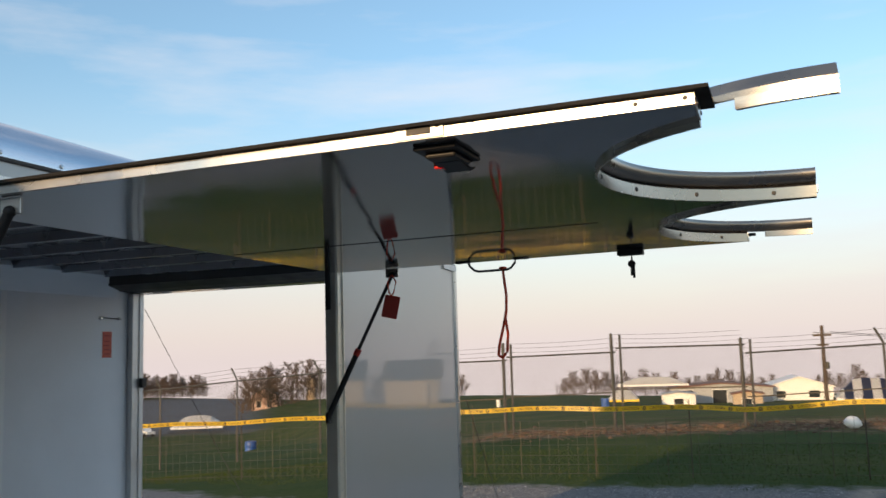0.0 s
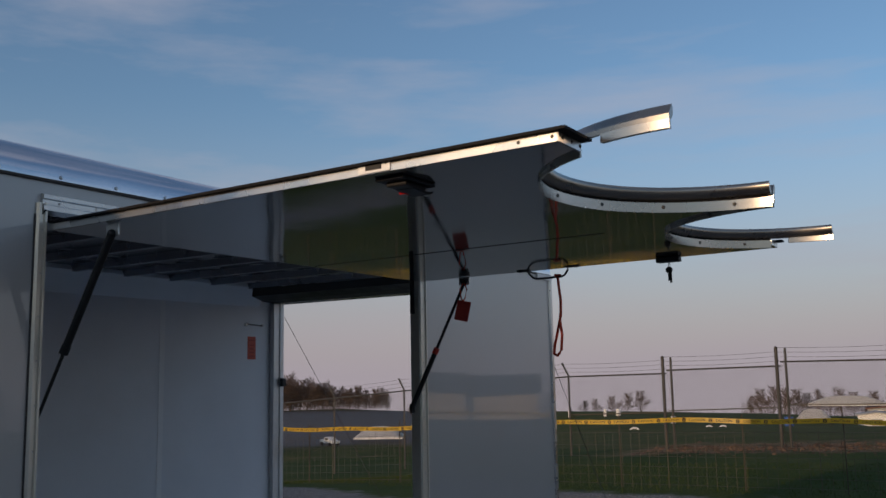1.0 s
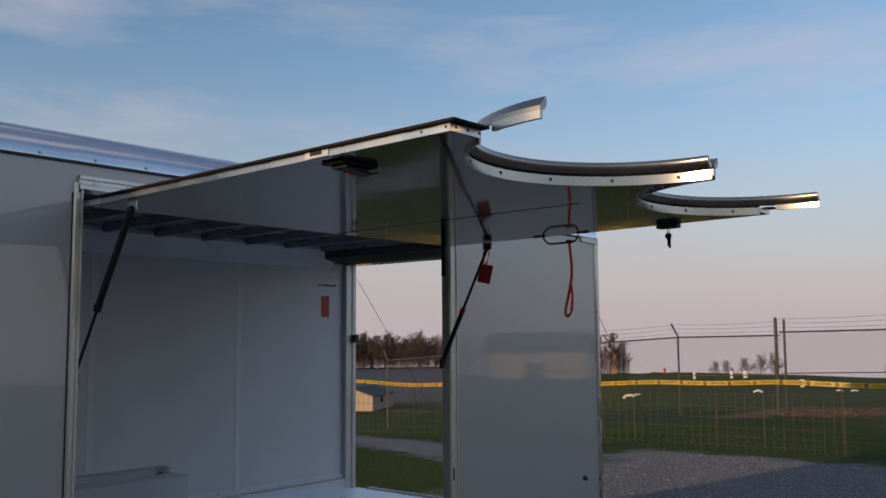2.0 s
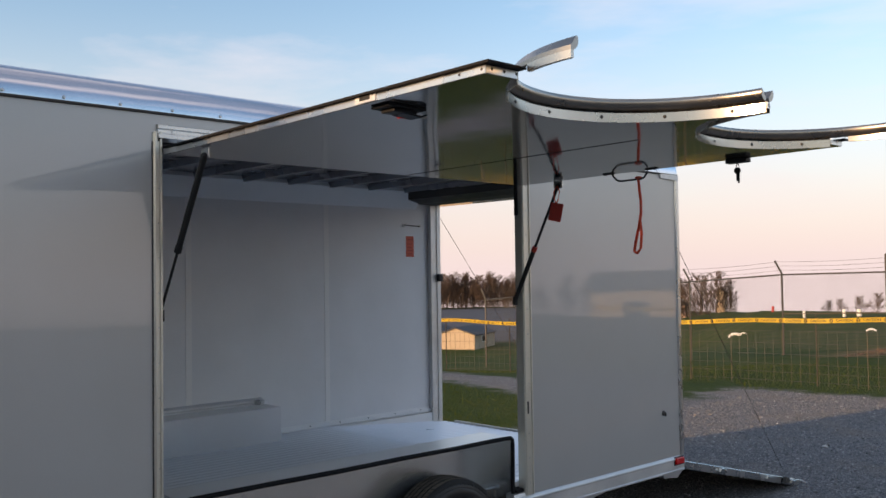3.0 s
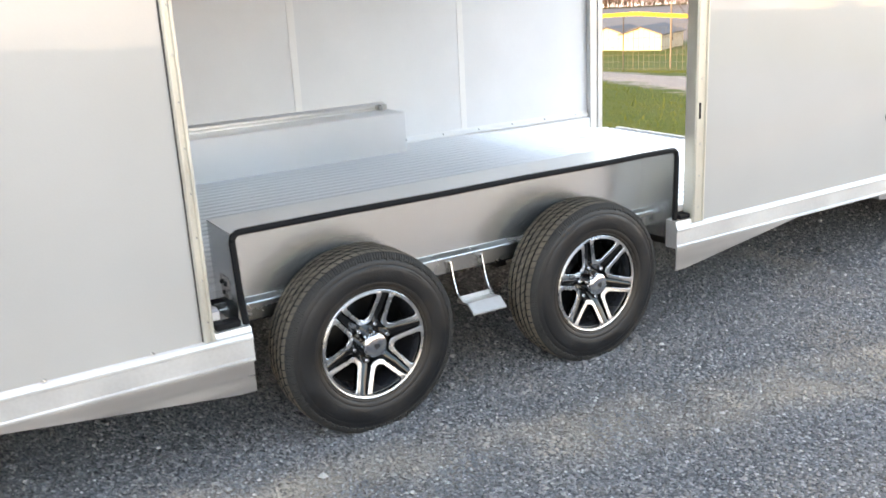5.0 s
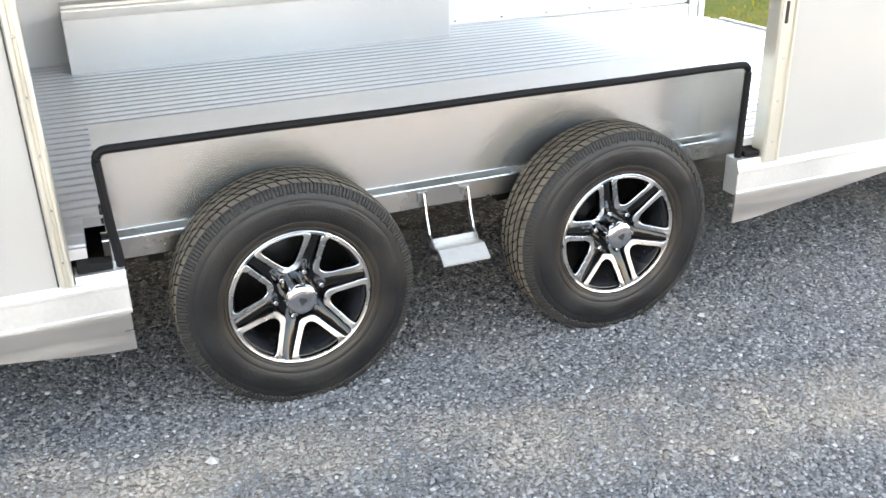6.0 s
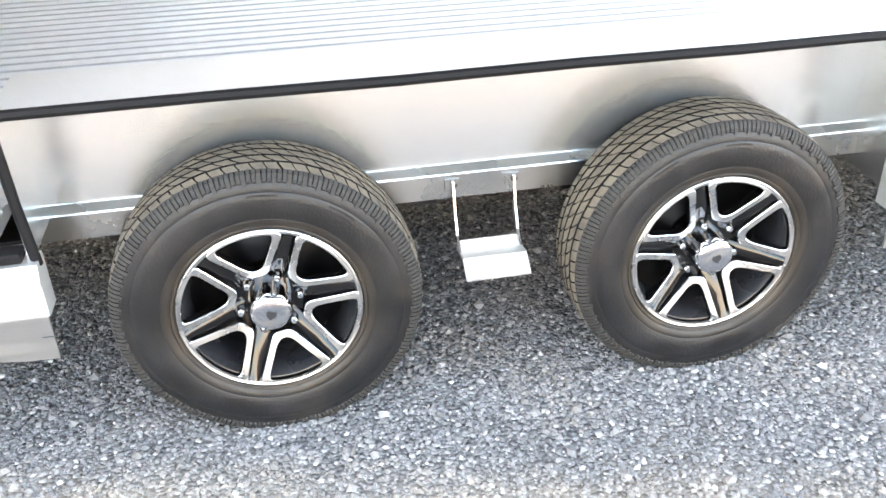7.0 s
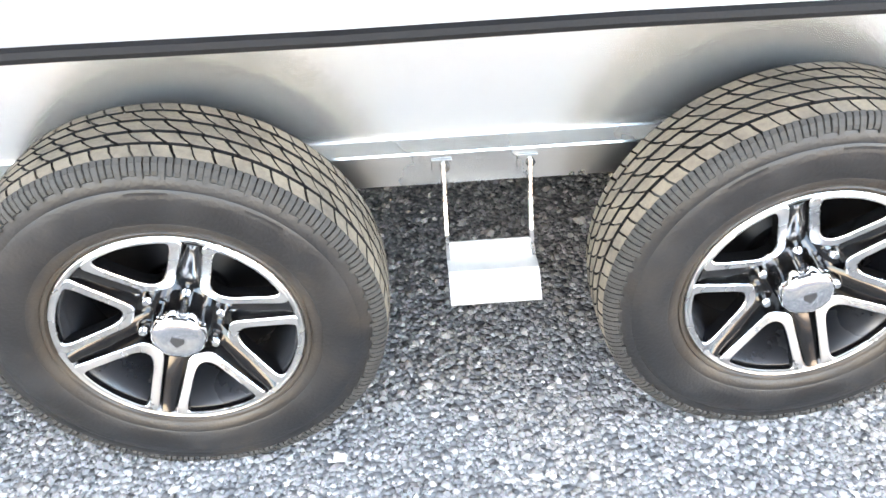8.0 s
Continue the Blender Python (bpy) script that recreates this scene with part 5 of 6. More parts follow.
def chain_fence():
    f = empty("chain_link_fence", Matrix.Translation((0, FENCE_Y, 0)))
    tagged(f, "weathered chain-link fence with gates and barbed wire along the field", "fence")
    rails = ((1.02, 1.22), (1.22, 1.43), (1.43, 1.60), (1.60, 1.77), (1.77, 1.81), (1.89, 1.94), (2.04, 2.03), (1.83, 1.95), (1.95, 2.05))
    panel = 0

    def top_rail(x, k=None):
        k = panel if k is None else k
        a, b = POSTS[k], POSTS[k + 1]
        return rails[k][0] + (rails[k][1] - rails[k][0]) * (x - a) / (b - a)
    for i, x in enumerate(POSTS):
        z = ground_z(x, FENCE_Y)
        rail = top_rail(x, min(i, len(rails) - 1)) - z
        gate = x in (-4.83, -2.02, 1.03)
        if gate:
            for dx, r, h in ((-0.09, 0.042, rail + 0.33), (0.12, 0.030, rail + 0.30)):
                bm = tube(bmesh.new(), [(x + dx, 0, z - 0.1), (x + dx, 0, z + h)], r, 10)
                bmesh.ops.create_icosphere(bm, subdivisions=1, radius=r * 1.1, matrix=Matrix.Translation((x + dx, 0, z + h)))
                part("gate_post", bm, M_GALV, f, "thick galvanised gate post")
        else:
            bm = tube(bmesh.new(), [(x, 0, z - 0.1), (x, 0, z + rail + 0.03), (x - 0.17, -0.03, z + rail + 0.37)], 0.028, 8)
            part("line_post", bm, M_GALV, f, "galvanised post with a slanted arm")
    for panel, (a, b) in enumerate(zip(POSTS, POSTS[1:])):
        pts = [(a + (b - a) * t, 0, top_rail(a + (b - a) * t)) for t in (0, 1)]
        part("top_rail", tube(bmesh.new(), pts, 0.021, 8), M_GALV, f)
        # lower rail of the gates
        if a in (-7.56, -4.83, -2.02, 1.03):
            part("mid_rail", tube(bmesh.new(), [(a, 0, top_rail(a) - 1.02), (b, 0, top_rail(b) - 1.02 + 0.04)], 0.016, 6), M_RUST, f)
        for k in range(3):
            h = 0.12 + 0.11 * k
            pp = []
            for i in range(5):
                t = i / 4
                x = a + (b - a) * t
                pp.append((x - 0.05 * k, -0.01 * k, top_rail(x) + h - 0.03 * math.sin(math.pi * t)))
            part("barbed_wire", tube(bmesh.new(), pp, 0.0035, 4), M_GALV, f)
        # woven mesh, each panel one part
        verts, faces = [], []
        w, pitch = 0.0021, 0.072
        def strand(p, q):
            d = Vector((q[0] - p[0], 0, q[1] - p[1])).normalized()
            s = Vector((-d.z, 0, d.x)) * w
            i = len(verts)
            for v in (Vector((p[0], 0, p[1])) - s, Vector((p[0], 0, p[1])) + s, Vector((q[0], 0, q[1])) + s, Vector((q[0], 0, q[1])) - s):
                verts.append((v.x, 0.0, v.z))
            for v in (Vector((p[0], 0, p[1])), Vector((q[0], 0, q[1]))):
                verts.append((v.x, w * 1.5, v.z))
            faces.append((i, i + 3, i + 2, i + 1))
            faces.append((i, i + 1, i + 4))
            faces.append((i + 1, i + 2, i + 5, i + 4))
            faces.append((i + 2, i + 3, i + 5))
            faces.append((i + 3, i, i + 4, i + 5))
        H = 1.92
        L = b - a
        slope = (top_rail(b) - top_rail(a)) / L
        za = top_rail(a) - H
        u = -H
        while u < L:
            for sgn in (1, -1):
                # a diagonal in (along, up), clipped to the panel
                u0, v0, u1, v1 = u, 0.0, u + H, H
                if u0 < 0:
                    v0, u0 = -u0, 0.0
                if u1 > L:
                    v1, u1 = v1 - (u1 - L), L
                if v1 > v0:
                    if sgn < 0:
                        v0, v1 = H - v0, H - v1
                    strand((a + u0, za + slope * u0 + v0), (a + u1, za + slope * u1 + v1))
            u += pitch
        me = bpy.data.meshes.new("wire_mesh")
        me.from_pydata(verts, [], faces)
        me.materials.append(M_WIRE)
        o = new("wire_mesh", me)
        o.parent = f


chain_fence()


# ---- light wire fence with caution tape, at the edge of the gravel ----
TAPE_Y = 14.2


def tape_z(x):
    return lerp_list(x, ((-22, 0.60), (-11.4, 0.84), (-9.4, 0.82), (-7.4, 0.88), (-5.0, 0.985), (-3.0, 1.055), (-1.9, 1.08), (0.4, 1.09), (1.4, 1.06), (2.8, 1.14), (8, 1.20)))


def wire_fence():
    f = empty("wire_field_fence", Matrix.Translation((0, TAPE_Y, 0)))
    tagged(f, "low rusty wire fence on thin steel stakes at the grass edge", "fence")
    for x in (-20.5, -18.2, -15.9, -13.6, -11.6, -9.6, -7.35, -5.2, -2.9, -0.9, 0.55, 2.95, 5.2, 7.4):
        z = ground_z(x, TAPE_Y)
        bm = bmesh.new()
        box(bm, x - 0.008, x + 0.008, -0.004, 0.004, z - 0.1, z + 1.16)
        box(bm, x - 0.003, x + 0.003, -0.004, 0.018, z - 0.1, z + 1.16)
        part("steel_stake", bm, M_RUST, f, "", False)
    x = -20.5
    while x < 7.4:
        bm = bmesh.new()
        x1 = min(7.4, x + 2.3)
        for h in (0.06, 0.2, 0.34, 0.5, 0.68, 0.88):
            tube(bm, [(x + (x1 - x) * t, 0.008, ground_z(x + (x1 - x) * t, TAPE_Y) + h) for t in (0, 0.5, 1)], 0.0030, 3)
        u = x
        while u < x1:
            z = ground_z(u, TAPE_Y)
            tube(bm, [(u, 0.008, z + 0.0), (u, 0.008, z + 0.88)], 0.0030, 3)
            u += 0.153
        part("wire_panel", bm, M_RUST, f, "", False)["kind"] = "stuff"
        x = x1


wire_fence()


def caution_tape():
    bm = bmesh.new()
    xs = [-20.5 + 0.23 * i for i in range(122)]
    rows = []
    for x in xs:
        z = tape_z(x) + 0.012 * math.sin(x * 2.7)
        rows.append([bm.verts.new((x, TAPE_Y - 0.028 + 0.01 * math.sin(3.1 * x), z + 0.036)), bm.verts.new((x, TAPE_Y - 0.028 + 0.01 * math.sin(3.1 * x + 0.8), z - 0.036))])
    for a, b in zip(rows, rows[1:]):
        bm.faces.new((a[0], b[0], b[1], a[1]))
    bmesh.ops.solidify(bm, geom=bm.faces[:], thickness=0.001)
    t = part("caution_tape", bm, M_TAPE)
    tagged(t, "yellow caution tape with black lettering strung along the wire fence", "tape")
    return t


tape = caution_tape()

# ---- writing on the tape ----
def letter_mesh(text, size):
    c = bpy.data.curves.new("lettering", "FONT")
    c.body, c.size, c.align_x, c.align_y, c.extrude, c.resolution_u = text, size, "CENTER", "CENTER", 0.0008, 2
    o = bpy.data.objects.new("lettering", c)
    scene.collection.objects.link(o)
    bpy.context.view_layer.update()
    me = bpy.data.meshes.new_from_object(o)
    bpy.data.objects.remove(o)
    return me


def tape_words():
    me = letter_mesh("CAUTION", 0.058)
    me.materials.clear()
    me.materials.append(M_BARS)
    ring = bpy.data.meshes.new("tape_mark")
    bm = tube(bmesh.new(), [(0.024 * math.cos(a), 0, 0.024 * math.sin(a)) for a in [k * math.tau / 14 for k in range(14)]], 0.006, 4, closed=True)
    box(bm, -0.024, 0.024, -0.003, 0.003, -0.005, 0.005)
    bm.to_mesh(ring)
    bm.free()
    ring.materials.append(M_BARS)
    x = -14.6
    while x < 6.5:
        for dx, mesh, rot in ((0.0, me, 90), (0.21, ring, 0)):
            u = x + dx
            z = tape_z(u) + 0.012 * math.sin(u * 2.7)
            slope = math.degrees(math.atan((tape_z(u + 0.1) - tape_z(u - 0.1)) / 0.2))
            o = new("lettering" if rot else "tape_mark", mesh)
            o.parent = tape
            o.matrix_basis = Matrix.Translation((u, TAPE_Y - 0.046, z)) @ Matrix.Rotation(radians(-slope), 4, "Y") @ Matrix.Rotation(radians(rot), 4, "X")
        x += 0.42


tape_words()


# ---- bare trees ----
def tree_meshes(seed, height, spread, levels=3):
    """A leading trunk that forks, with limbs all the way up and a haze of fine twigs."""
    rng = random.Random(seed)
    trunk, crown = bmesh.new(), bmesh.new()

    def grow(bm, p, d, length, r, level):
        pts, rad = [p], [r]
        q = p
        for i in range(3):
            d = (d + Vector((rng.uniform(-1, 1), rng.uniform(-1, 1), rng.uniform(-0.2, 0.9))) * 0.20).normalized()
            q = q + d * length / 3
            pts.append(q)
            rad.append(max(0.019, r * (1 - 0.25 * (i + 1))))
        tube(bm, pts, rad, 3)
        if level >= levels:
            return
        for k in range((9, 8, 5)[level - 1] if level else 0):
            t = rng.uniform(0.2, 1.0)
            i = min(2, int(t * 3))
            base = pts[i].lerp(pts[i + 1], t * 3 - i)
            side = Vector((rng.uniform(-1, 1), rng.uniform(-1, 1), rng.uniform(-0.1, 0.7))).normalized()
            grow(crown, base, (d * 0.6 + side * spread).normalized(), length * rng.uniform(0.40, 0.62), max(0.025, r * 0.42), level + 1)
    pts, rad, q, d = [Vector((0, 0, 0))], [height * 0.024], Vector((0, 0, 0)), Vector((0, 0, 1))
    for i in range(6):
        d = (d + Vector((rng.uniform(-1, 1), rng.uniform(-1, 1), 0.5)) * 0.12).normalized()
        q = q + d * height * 0.14
        pts.append(q)
        rad.append(height * 0.024 * (1 - 0.15 * (i + 1)))
    tube(trunk, pts, rad, 7)
    for k in range(16):
        t = 0.13 + 0.87 * k / 15
        i = min(5, int(t * 6))
        base = pts[i].lerp(pts[i + 1], t * 6 - i)
        a = k * 2.4 + rng.uniform(-0.5, 0.5)
        up = 0.55 + 0.7 * t
        grow(crown, base, Vector((math.cos(a), math.sin(a), up)).normalized(), height * (0.44 - 0.20 * t) * rng.uniform(0.8, 1.15), height * 0.010, 1)
    top = max(v.co.z for v in crown.verts)
    for bm in (trunk, crown):
        for v in bm.verts:
            v.co *= height / top
    return trunk, crown


def make_tree(seed, height, spread=0.8, levels=3):
    e = empty("bare_tree")
    a, b = tree_meshes(seed, height, spread, levels)
    part("trunk", a, M_BARK, e)
    part("crown", b, M_TWIG, e, "fine bare twigs", False)
    tagged(e, "bare deciduous tree with brown twigs in early spring", "tree", "trees round the field")
    return e


def spot(az, r):
    """A place on the ground by bearing from the yard's middle (degrees to the left of +y) and distance."""
    x, y = 2 - r * math.sin(radians(az)), r * math.cos(radians(az))
    return x, y, ground_z(x, y)


def trees():
    rng = random.Random(11)
    kinds = [make_tree(s, 9.0, sp) for s, sp in ((1, 0.75), (2, 0.85), (5, 0.7), (8, 0.95))]
    used = set()

    def plant(k, az, r, h):
        x, y, z = spot(az, r)
        m = Matrix.Translation((x, y, z - 0.1)) @ Matrix.Rotation(rng.uniform(0, 6.28), 4, "Z") @ Matrix.Scale(h / 9.0, 4)
        if k not in used:
            used.add(k)
            kinds[k].matrix_basis = m
        else:
            o = copy_thing(kinds[k], m)
            o.scale = (h / 9.0,) * 3
    # wood beyond the paved lot
    az = 36.0
    while az < 64:
        for row in range(2):
            plant(rng.randrange(4), az + rng.uniform(-0.25, 0.25), 238 + 12 * row + rng.uniform(-4, 4), (9.4 if az > 41 else 5.4 + 0.7 * (az - 36)) * rng.uniform(0.80, 1.12))
        az += 0.42 if az > 41 else 0.5
    # tall trees by the farm house
    for az, r, h in ((28.8, 150, 5.6), (29.6, 148, 7.2), (30.6, 147, 7.8), (31.3, 152, 7.4), (31.8, 150, 8.4), (32.4, 158, 7.4), (32.9, 149, 7.8), (33.5, 152, 6.6)):
        plant(rng.randrange(4), az, r, h)
    # scrub on the skyline
    for az, r, h in ((20.8, 165, 3.0), (21.6, 170, 2.6), (22.6, 168, 2.0), (19.9, 165, 3.4), (23.4, 170, 1.8)):
        plant(3, az, r, h + 1.2)
    az = 13.5
    while az > -9:
        plant(rng.choice((1, 3)), az, 165 + rng.uniform(-6, 6), 4.8 * rng.uniform(0.6, 1.1))
        az -= 0.62
    # trees out beyond the open side of the yard
    az = -20.0
    while az > -62:
        plant(rng.randrange(4), az, 118 + rng.uniform(-6, 6), 6.5 * rng.uniform(0.6, 1.1))
        az -= 1.7


trees()


# ---- sheds, house, tents ----
def gable_building(name, az, r, width, depth, wall_h, roof_h, turn, wall_m, roof_m, label, windows=(), ribs=0, category="shed"):
    x, y, z = spot(az, r)
    e = empty(name, Matrix.Translation((x, y, z)) @ Matrix.Rotation(radians(turn), 4, "Z"))
    tagged(e, label, category)
    w, d = width / 2, depth
    # front gable looks along -y of the thing
    bm = prism(bmesh.new(), [(-w, -0.4), (w, -0.4), (w, wall_h), (0, wall_h + roof_h), (-w, wall_h)], "y", 0, d)
    part("wall", bm, wall_m, e, "", False)
    o = 0.25
    for s in (1, -1):
        k = roof_h / w
        pts = [(0, wall_h + roof_h + 0.02), (s * (w + o), wall_h - o * k + 0.02), (s * (w + o), wall_h - o * k + 0.14), (0, wall_h + roof_h + 0.14)]
        part("roof", prism(bmesh.new(), pts, "y", -o, d + o), roof_m, e, "", False)
    for side, a, b, z0, z1 in windows:
        if side == "front":
            wd = part("window", boxed(a, b, -0.05, -0.01, z0, z1), M_GLASSDARK, e, "", False)
            part("frame", boxed(a - 0.06, b + 0.06, -0.03, -0.004, z0 - 0.06, z1 + 0.06), M_WHITE, wd, "", False)
        else:
            wd = part("window", boxed(w + 0.01, w + 0.05, a, b, z0, z1), M_GLASSDARK, e, "", False)
            part("frame", boxed(w + 0.004, w + 0.03, a - 0.06, b + 0.06, z0 - 0.06, z1 + 0.06), M_WHITE, wd, "", False)
    for i in range(ribs):
        u = depth * (i + 0.5) / ribs
        part("wall_rib", boxed(w + 0.003, w + 0.05, u - 0.04, u + 0.04, 0, wall_h - 0.15), wall_m, e, "", False)
    return e


gable_building("garden_shed", 45.6, 101, 4.6, 6.6, 1.65, 0.75, 24, M_SIDING, M_SHINGLE, "tan shed with a dark shingle roof below the lane", [("side", 2.4, 3.3, 0.8, 1.6)])
gable_building("garden_shed", 47.6, 103, 3.4, 5.0, 1.8, 0.6, 20, M_SIDING, M_SHINGLE, "smaller tan shed beside a garage on the slope")
gable_building("farm_house", 32.2, 152, 4.0, 6, 2.9, 1.0, 25, M_PINKWALL, M_SHINGLE, "pale pink farm house among bare trees", [("front", -1.2, -0.5, 0.9, 1.9), ("front", 0.5, 1.2, 0.9, 1.9), ("side", 2, 3, 1.0, 2.0)], category="house")
gable_building("grain_barn", 29.35, 153, 1.3, 4, 3.2, 0.6, 25, M_SIDING, M_SHINGLE, "tall narrow pale barn behind the bare trees", category="barn")
gable_building("long_shed", 4.1, 112, 11.5, 7, 1.7, 0.5, 8, M_GREYWALL, M_RUSTROOF, "long grey store with open bays", [("front", -4.8, -3.2, 0.0, 1.5), ("front", -1.0, 0.6, 0.0, 1.5)])
gable_building("white_cabin", -0.3, 115, 7.4, 8, 1.5, 1.15, 6, M_WHITE, M_CANVAS, "low white cabin with a pale gable roof", [("front", -2.6, -1.6, 0.3, 1.1), ("front", 1.0, 2.2, 0.3, 1.1)], category="cabin")
gable_building("site_hut", 6.6, 104, 3.6, 3, 1.2, 0.25, 8, M_WHITE, M_GREYWALL, "small white site hut", [("front", -0.5, 0.5, 0.2, 0.8)], category="hut")
gable_building("site_hut", 2.6, 103, 3.0, 3, 1.35, 0.25, 5, M_SIDING, M_RUSTROOF, "small tan site hut", [("front", -0.6, 0.4, 0.2, 0.9)], category="hut")


def metal_barn(az, r, length, label, doors=()):
    """A ribbed barn whose long side and roof slope look towards the yard."""
    depth = 6.0
    gable_building("metal_barn", az + math.degrees(length / 2 / r), r + depth / 2, depth, length, 2.9, 1.2, az - 90, M_BARNTAN, M_SHINGLE, label, doors, ribs=int(length / 0.8), category="barn")


metal_barn(-30.5, 60, 6.6, "tan ribbed metal barn with a dark doorway across the field", [("side", 2.6, 4.2, 0.0, 2.1)])
metal_barn(-24.9, 62, 4.7, "smaller tan ribbed metal barn across the field")
metal_barn(-19.7, 62, 3.6, "narrow tan ribbed metal barn across the field")


def workshop():
    """A long low workshop behind the yard, unseen and added to shade the gravel."""
    e = empty("workshop", Matrix.Translation((6.5, -9.0, 0)))
    tagged(e, "long low grey metal workshop, unseen, added to shade the yard", "workshop")
    part("wall", boxed(-6.5, 6.5, -6, 0, -0.3, 3.2), M_GREYWALL, e, "", False)
    part("roof", boxed(-6.7, 6.7, -6.2, 0.2, 3.2, 3.4, 0.02), M_SHINGLE, e, "", False)
    for x in (-4, 0, 4):
        d = part("roller_door", boxed(x - 1.4, x + 1.4, 0.003, 0.05, 0.0, 2.7), M_WHITE, e, "", False)
        for k in range(9):
            part("door_slat", boxed(x - 1.36, x + 1.36, 0.051, 0.07, 0.04 + 0.3 * k, 0.30 + 0.3 * k, 0.01), M_WHITE, d, "", False)


workshop()


def canopy_tent(name, az, r, w, d, eave, rise, cloth, label, stripes=False, turn=0):
    x, y, z = spot(az, r)
    e = empty(name, Matrix.Translation((x, y, z)) @ Matrix.Rotation(radians(turn), 4, "Z"))
    tagged(e, label, "tent")
    for sx in (-1, 1):
        for sy in (-1, 1):
            part("pole", tube(bmesh.new(), [(sx * w / 2, sy * d / 2, -0.4), (sx * w / 2, sy * d / 2, eave)], 0.04, 6), M_GALV, e)
    n = 8 if stripes else 1
    ridge = w * 0.22
    for i in range(n):
        a, b = -w / 2 + w * i / n, -w / 2 + w * (i + 1) / n
        bm = bmesh.new()
        def top(u, v):
            hx = min(1, (w / 2 - abs(u)) / (w / 2 - ridge)) if w / 2 > ridge else 1
            hy = 1 - abs(v) / (d / 2)
            return eave + rise * min(hx, hy)
        m = 8
        cols = [a + (b - a) * k / max(1, (m // n or 1)) for k in range(max(1, (m // n or 1)) + 1)]
        rows = [-d / 2 + d * k / 6 for k in range(7)]
        g = [[bm.verts.new((u, v, top(u, v))) for v in rows] for u in cols]
        for p, q in zip(g, g[1:]):
            for k in range(6):
                bm.faces.new((p[k], q[k], q[k + 1], p[k + 1]))
        bmesh.ops.solidify(bm, geom=bm.faces[:], thickness=0.03)
        part("canopy", bm, cloth if i % 2 == 0 else M_NAVY, e, "", False)
        part("valance", boxed(a, b, -d / 2 - 0.02, -d / 2, eave - 0.22, eave), (M_TAPE if name == "market_tent" else cloth) if i % 2 == 0 else M_NAVY, e, "", False)
    return e


canopy_tent("party_tent", 36.1, 116, 6.2, 4.2, 0.62, 1.25, M_CANVAS, "white party tent on the slope", turn=30)
canopy_tent("pavilion", 8.1, 113, 8.4, 2.0, 1.75, 0.85, M_CANVAS, "white roofed open pavilion", turn=8)
canopy_tent("market_tent", 9.9, 96, 3.2, 2.0, 0.40, 0.95, M_CANVAS, "small yellow and white market tent", turn=10)
canopy_tent("striped_canopy", -4.1, 86, 5.8, 4.0, 1.6, 1.6, M_CANVAS, "blue and white striped canopy", True, turn=0)


def barrel(name, az, r, h, rad, m, label, category):
    x, y, z = spot(az, r)
    o = part(name, lathe(bmesh.new(), [(0, rad * 0.94), (0.03 * h, rad), (0.32 * h, rad), (0.35 * h, rad * 1.05), (0.38 * h, rad), (0.66 * h, rad), (0.69 * h, rad * 1.05), (0.72 * h, rad), (0.97 * h, rad), (h, rad * 0.92)], 18), m)
    o.matrix_basis = Matrix.Translation((x, y, z - 0.03)) @ Matrix.Rotation(radians(-90), 4, "Y")
    tagged(o, label, category)


barrel("blue_barrel", 11.0, 60, 0.75, 0.26, M_BLUE, "blue plastic drum standing in the grass", "barrel")
barrel("blue_barrel", 33.0, 84, 1.3, 0.5, M_BLUE, "large blue plastic drum standing in the grass", "barrel")
barrel("marker_post", 24.0, 71, 0.5, 0.10, M_WHITE, "short white marker post in the grass", "post")
barrel("marker_post", 21.8, 70, 0.55, 0.11, M_WHITE, "short white marker post in the grass", "post")
barrel("marker_post", 25.9, 82, 0.50, 0.11, M_REDTAG, "red marker drum on the crest of the field", "post")
barrel("marker_post", 17.6, 58, 0.5, 0.12, M_WHITE, "short white marker post in the grass", "post")
barrel("marker_post", 21.0, 70, 0.50, 0.17, M_WHITE, "stout white marker drum in the grass", "post")


def half_tyre(az, r, size):
    """A white painted tyre half sunk in the grass."""
    x, y, z = spot(az, r)
    pts = [(size * math.cos(a), 0, size * 0.62 * math.sin(a) - 0.05) for a in [k * math.pi / 14 for k in range(15)]]
    o = part("buried_tyre", tube(bmesh.new(), pts, size * 0.22, 10), M_WHITE)
    o.matrix_basis = Matrix.Translation((x, y, z)) @ Matrix.Rotation(radians(az), 4, "Z")
    tagged(o, "white painted tyre half sunk in the grass", "tyre", "white tyres in the field")


for az, r, s in ((27.85, 66, 0.44), (27.35, 64, 0.20), (19.8, 47, 0.21), (31.5, 70, 0.38), (15.4, 50, 0.16), (14.6, 50, 0.16)):
    half_tyre(az, r, s)


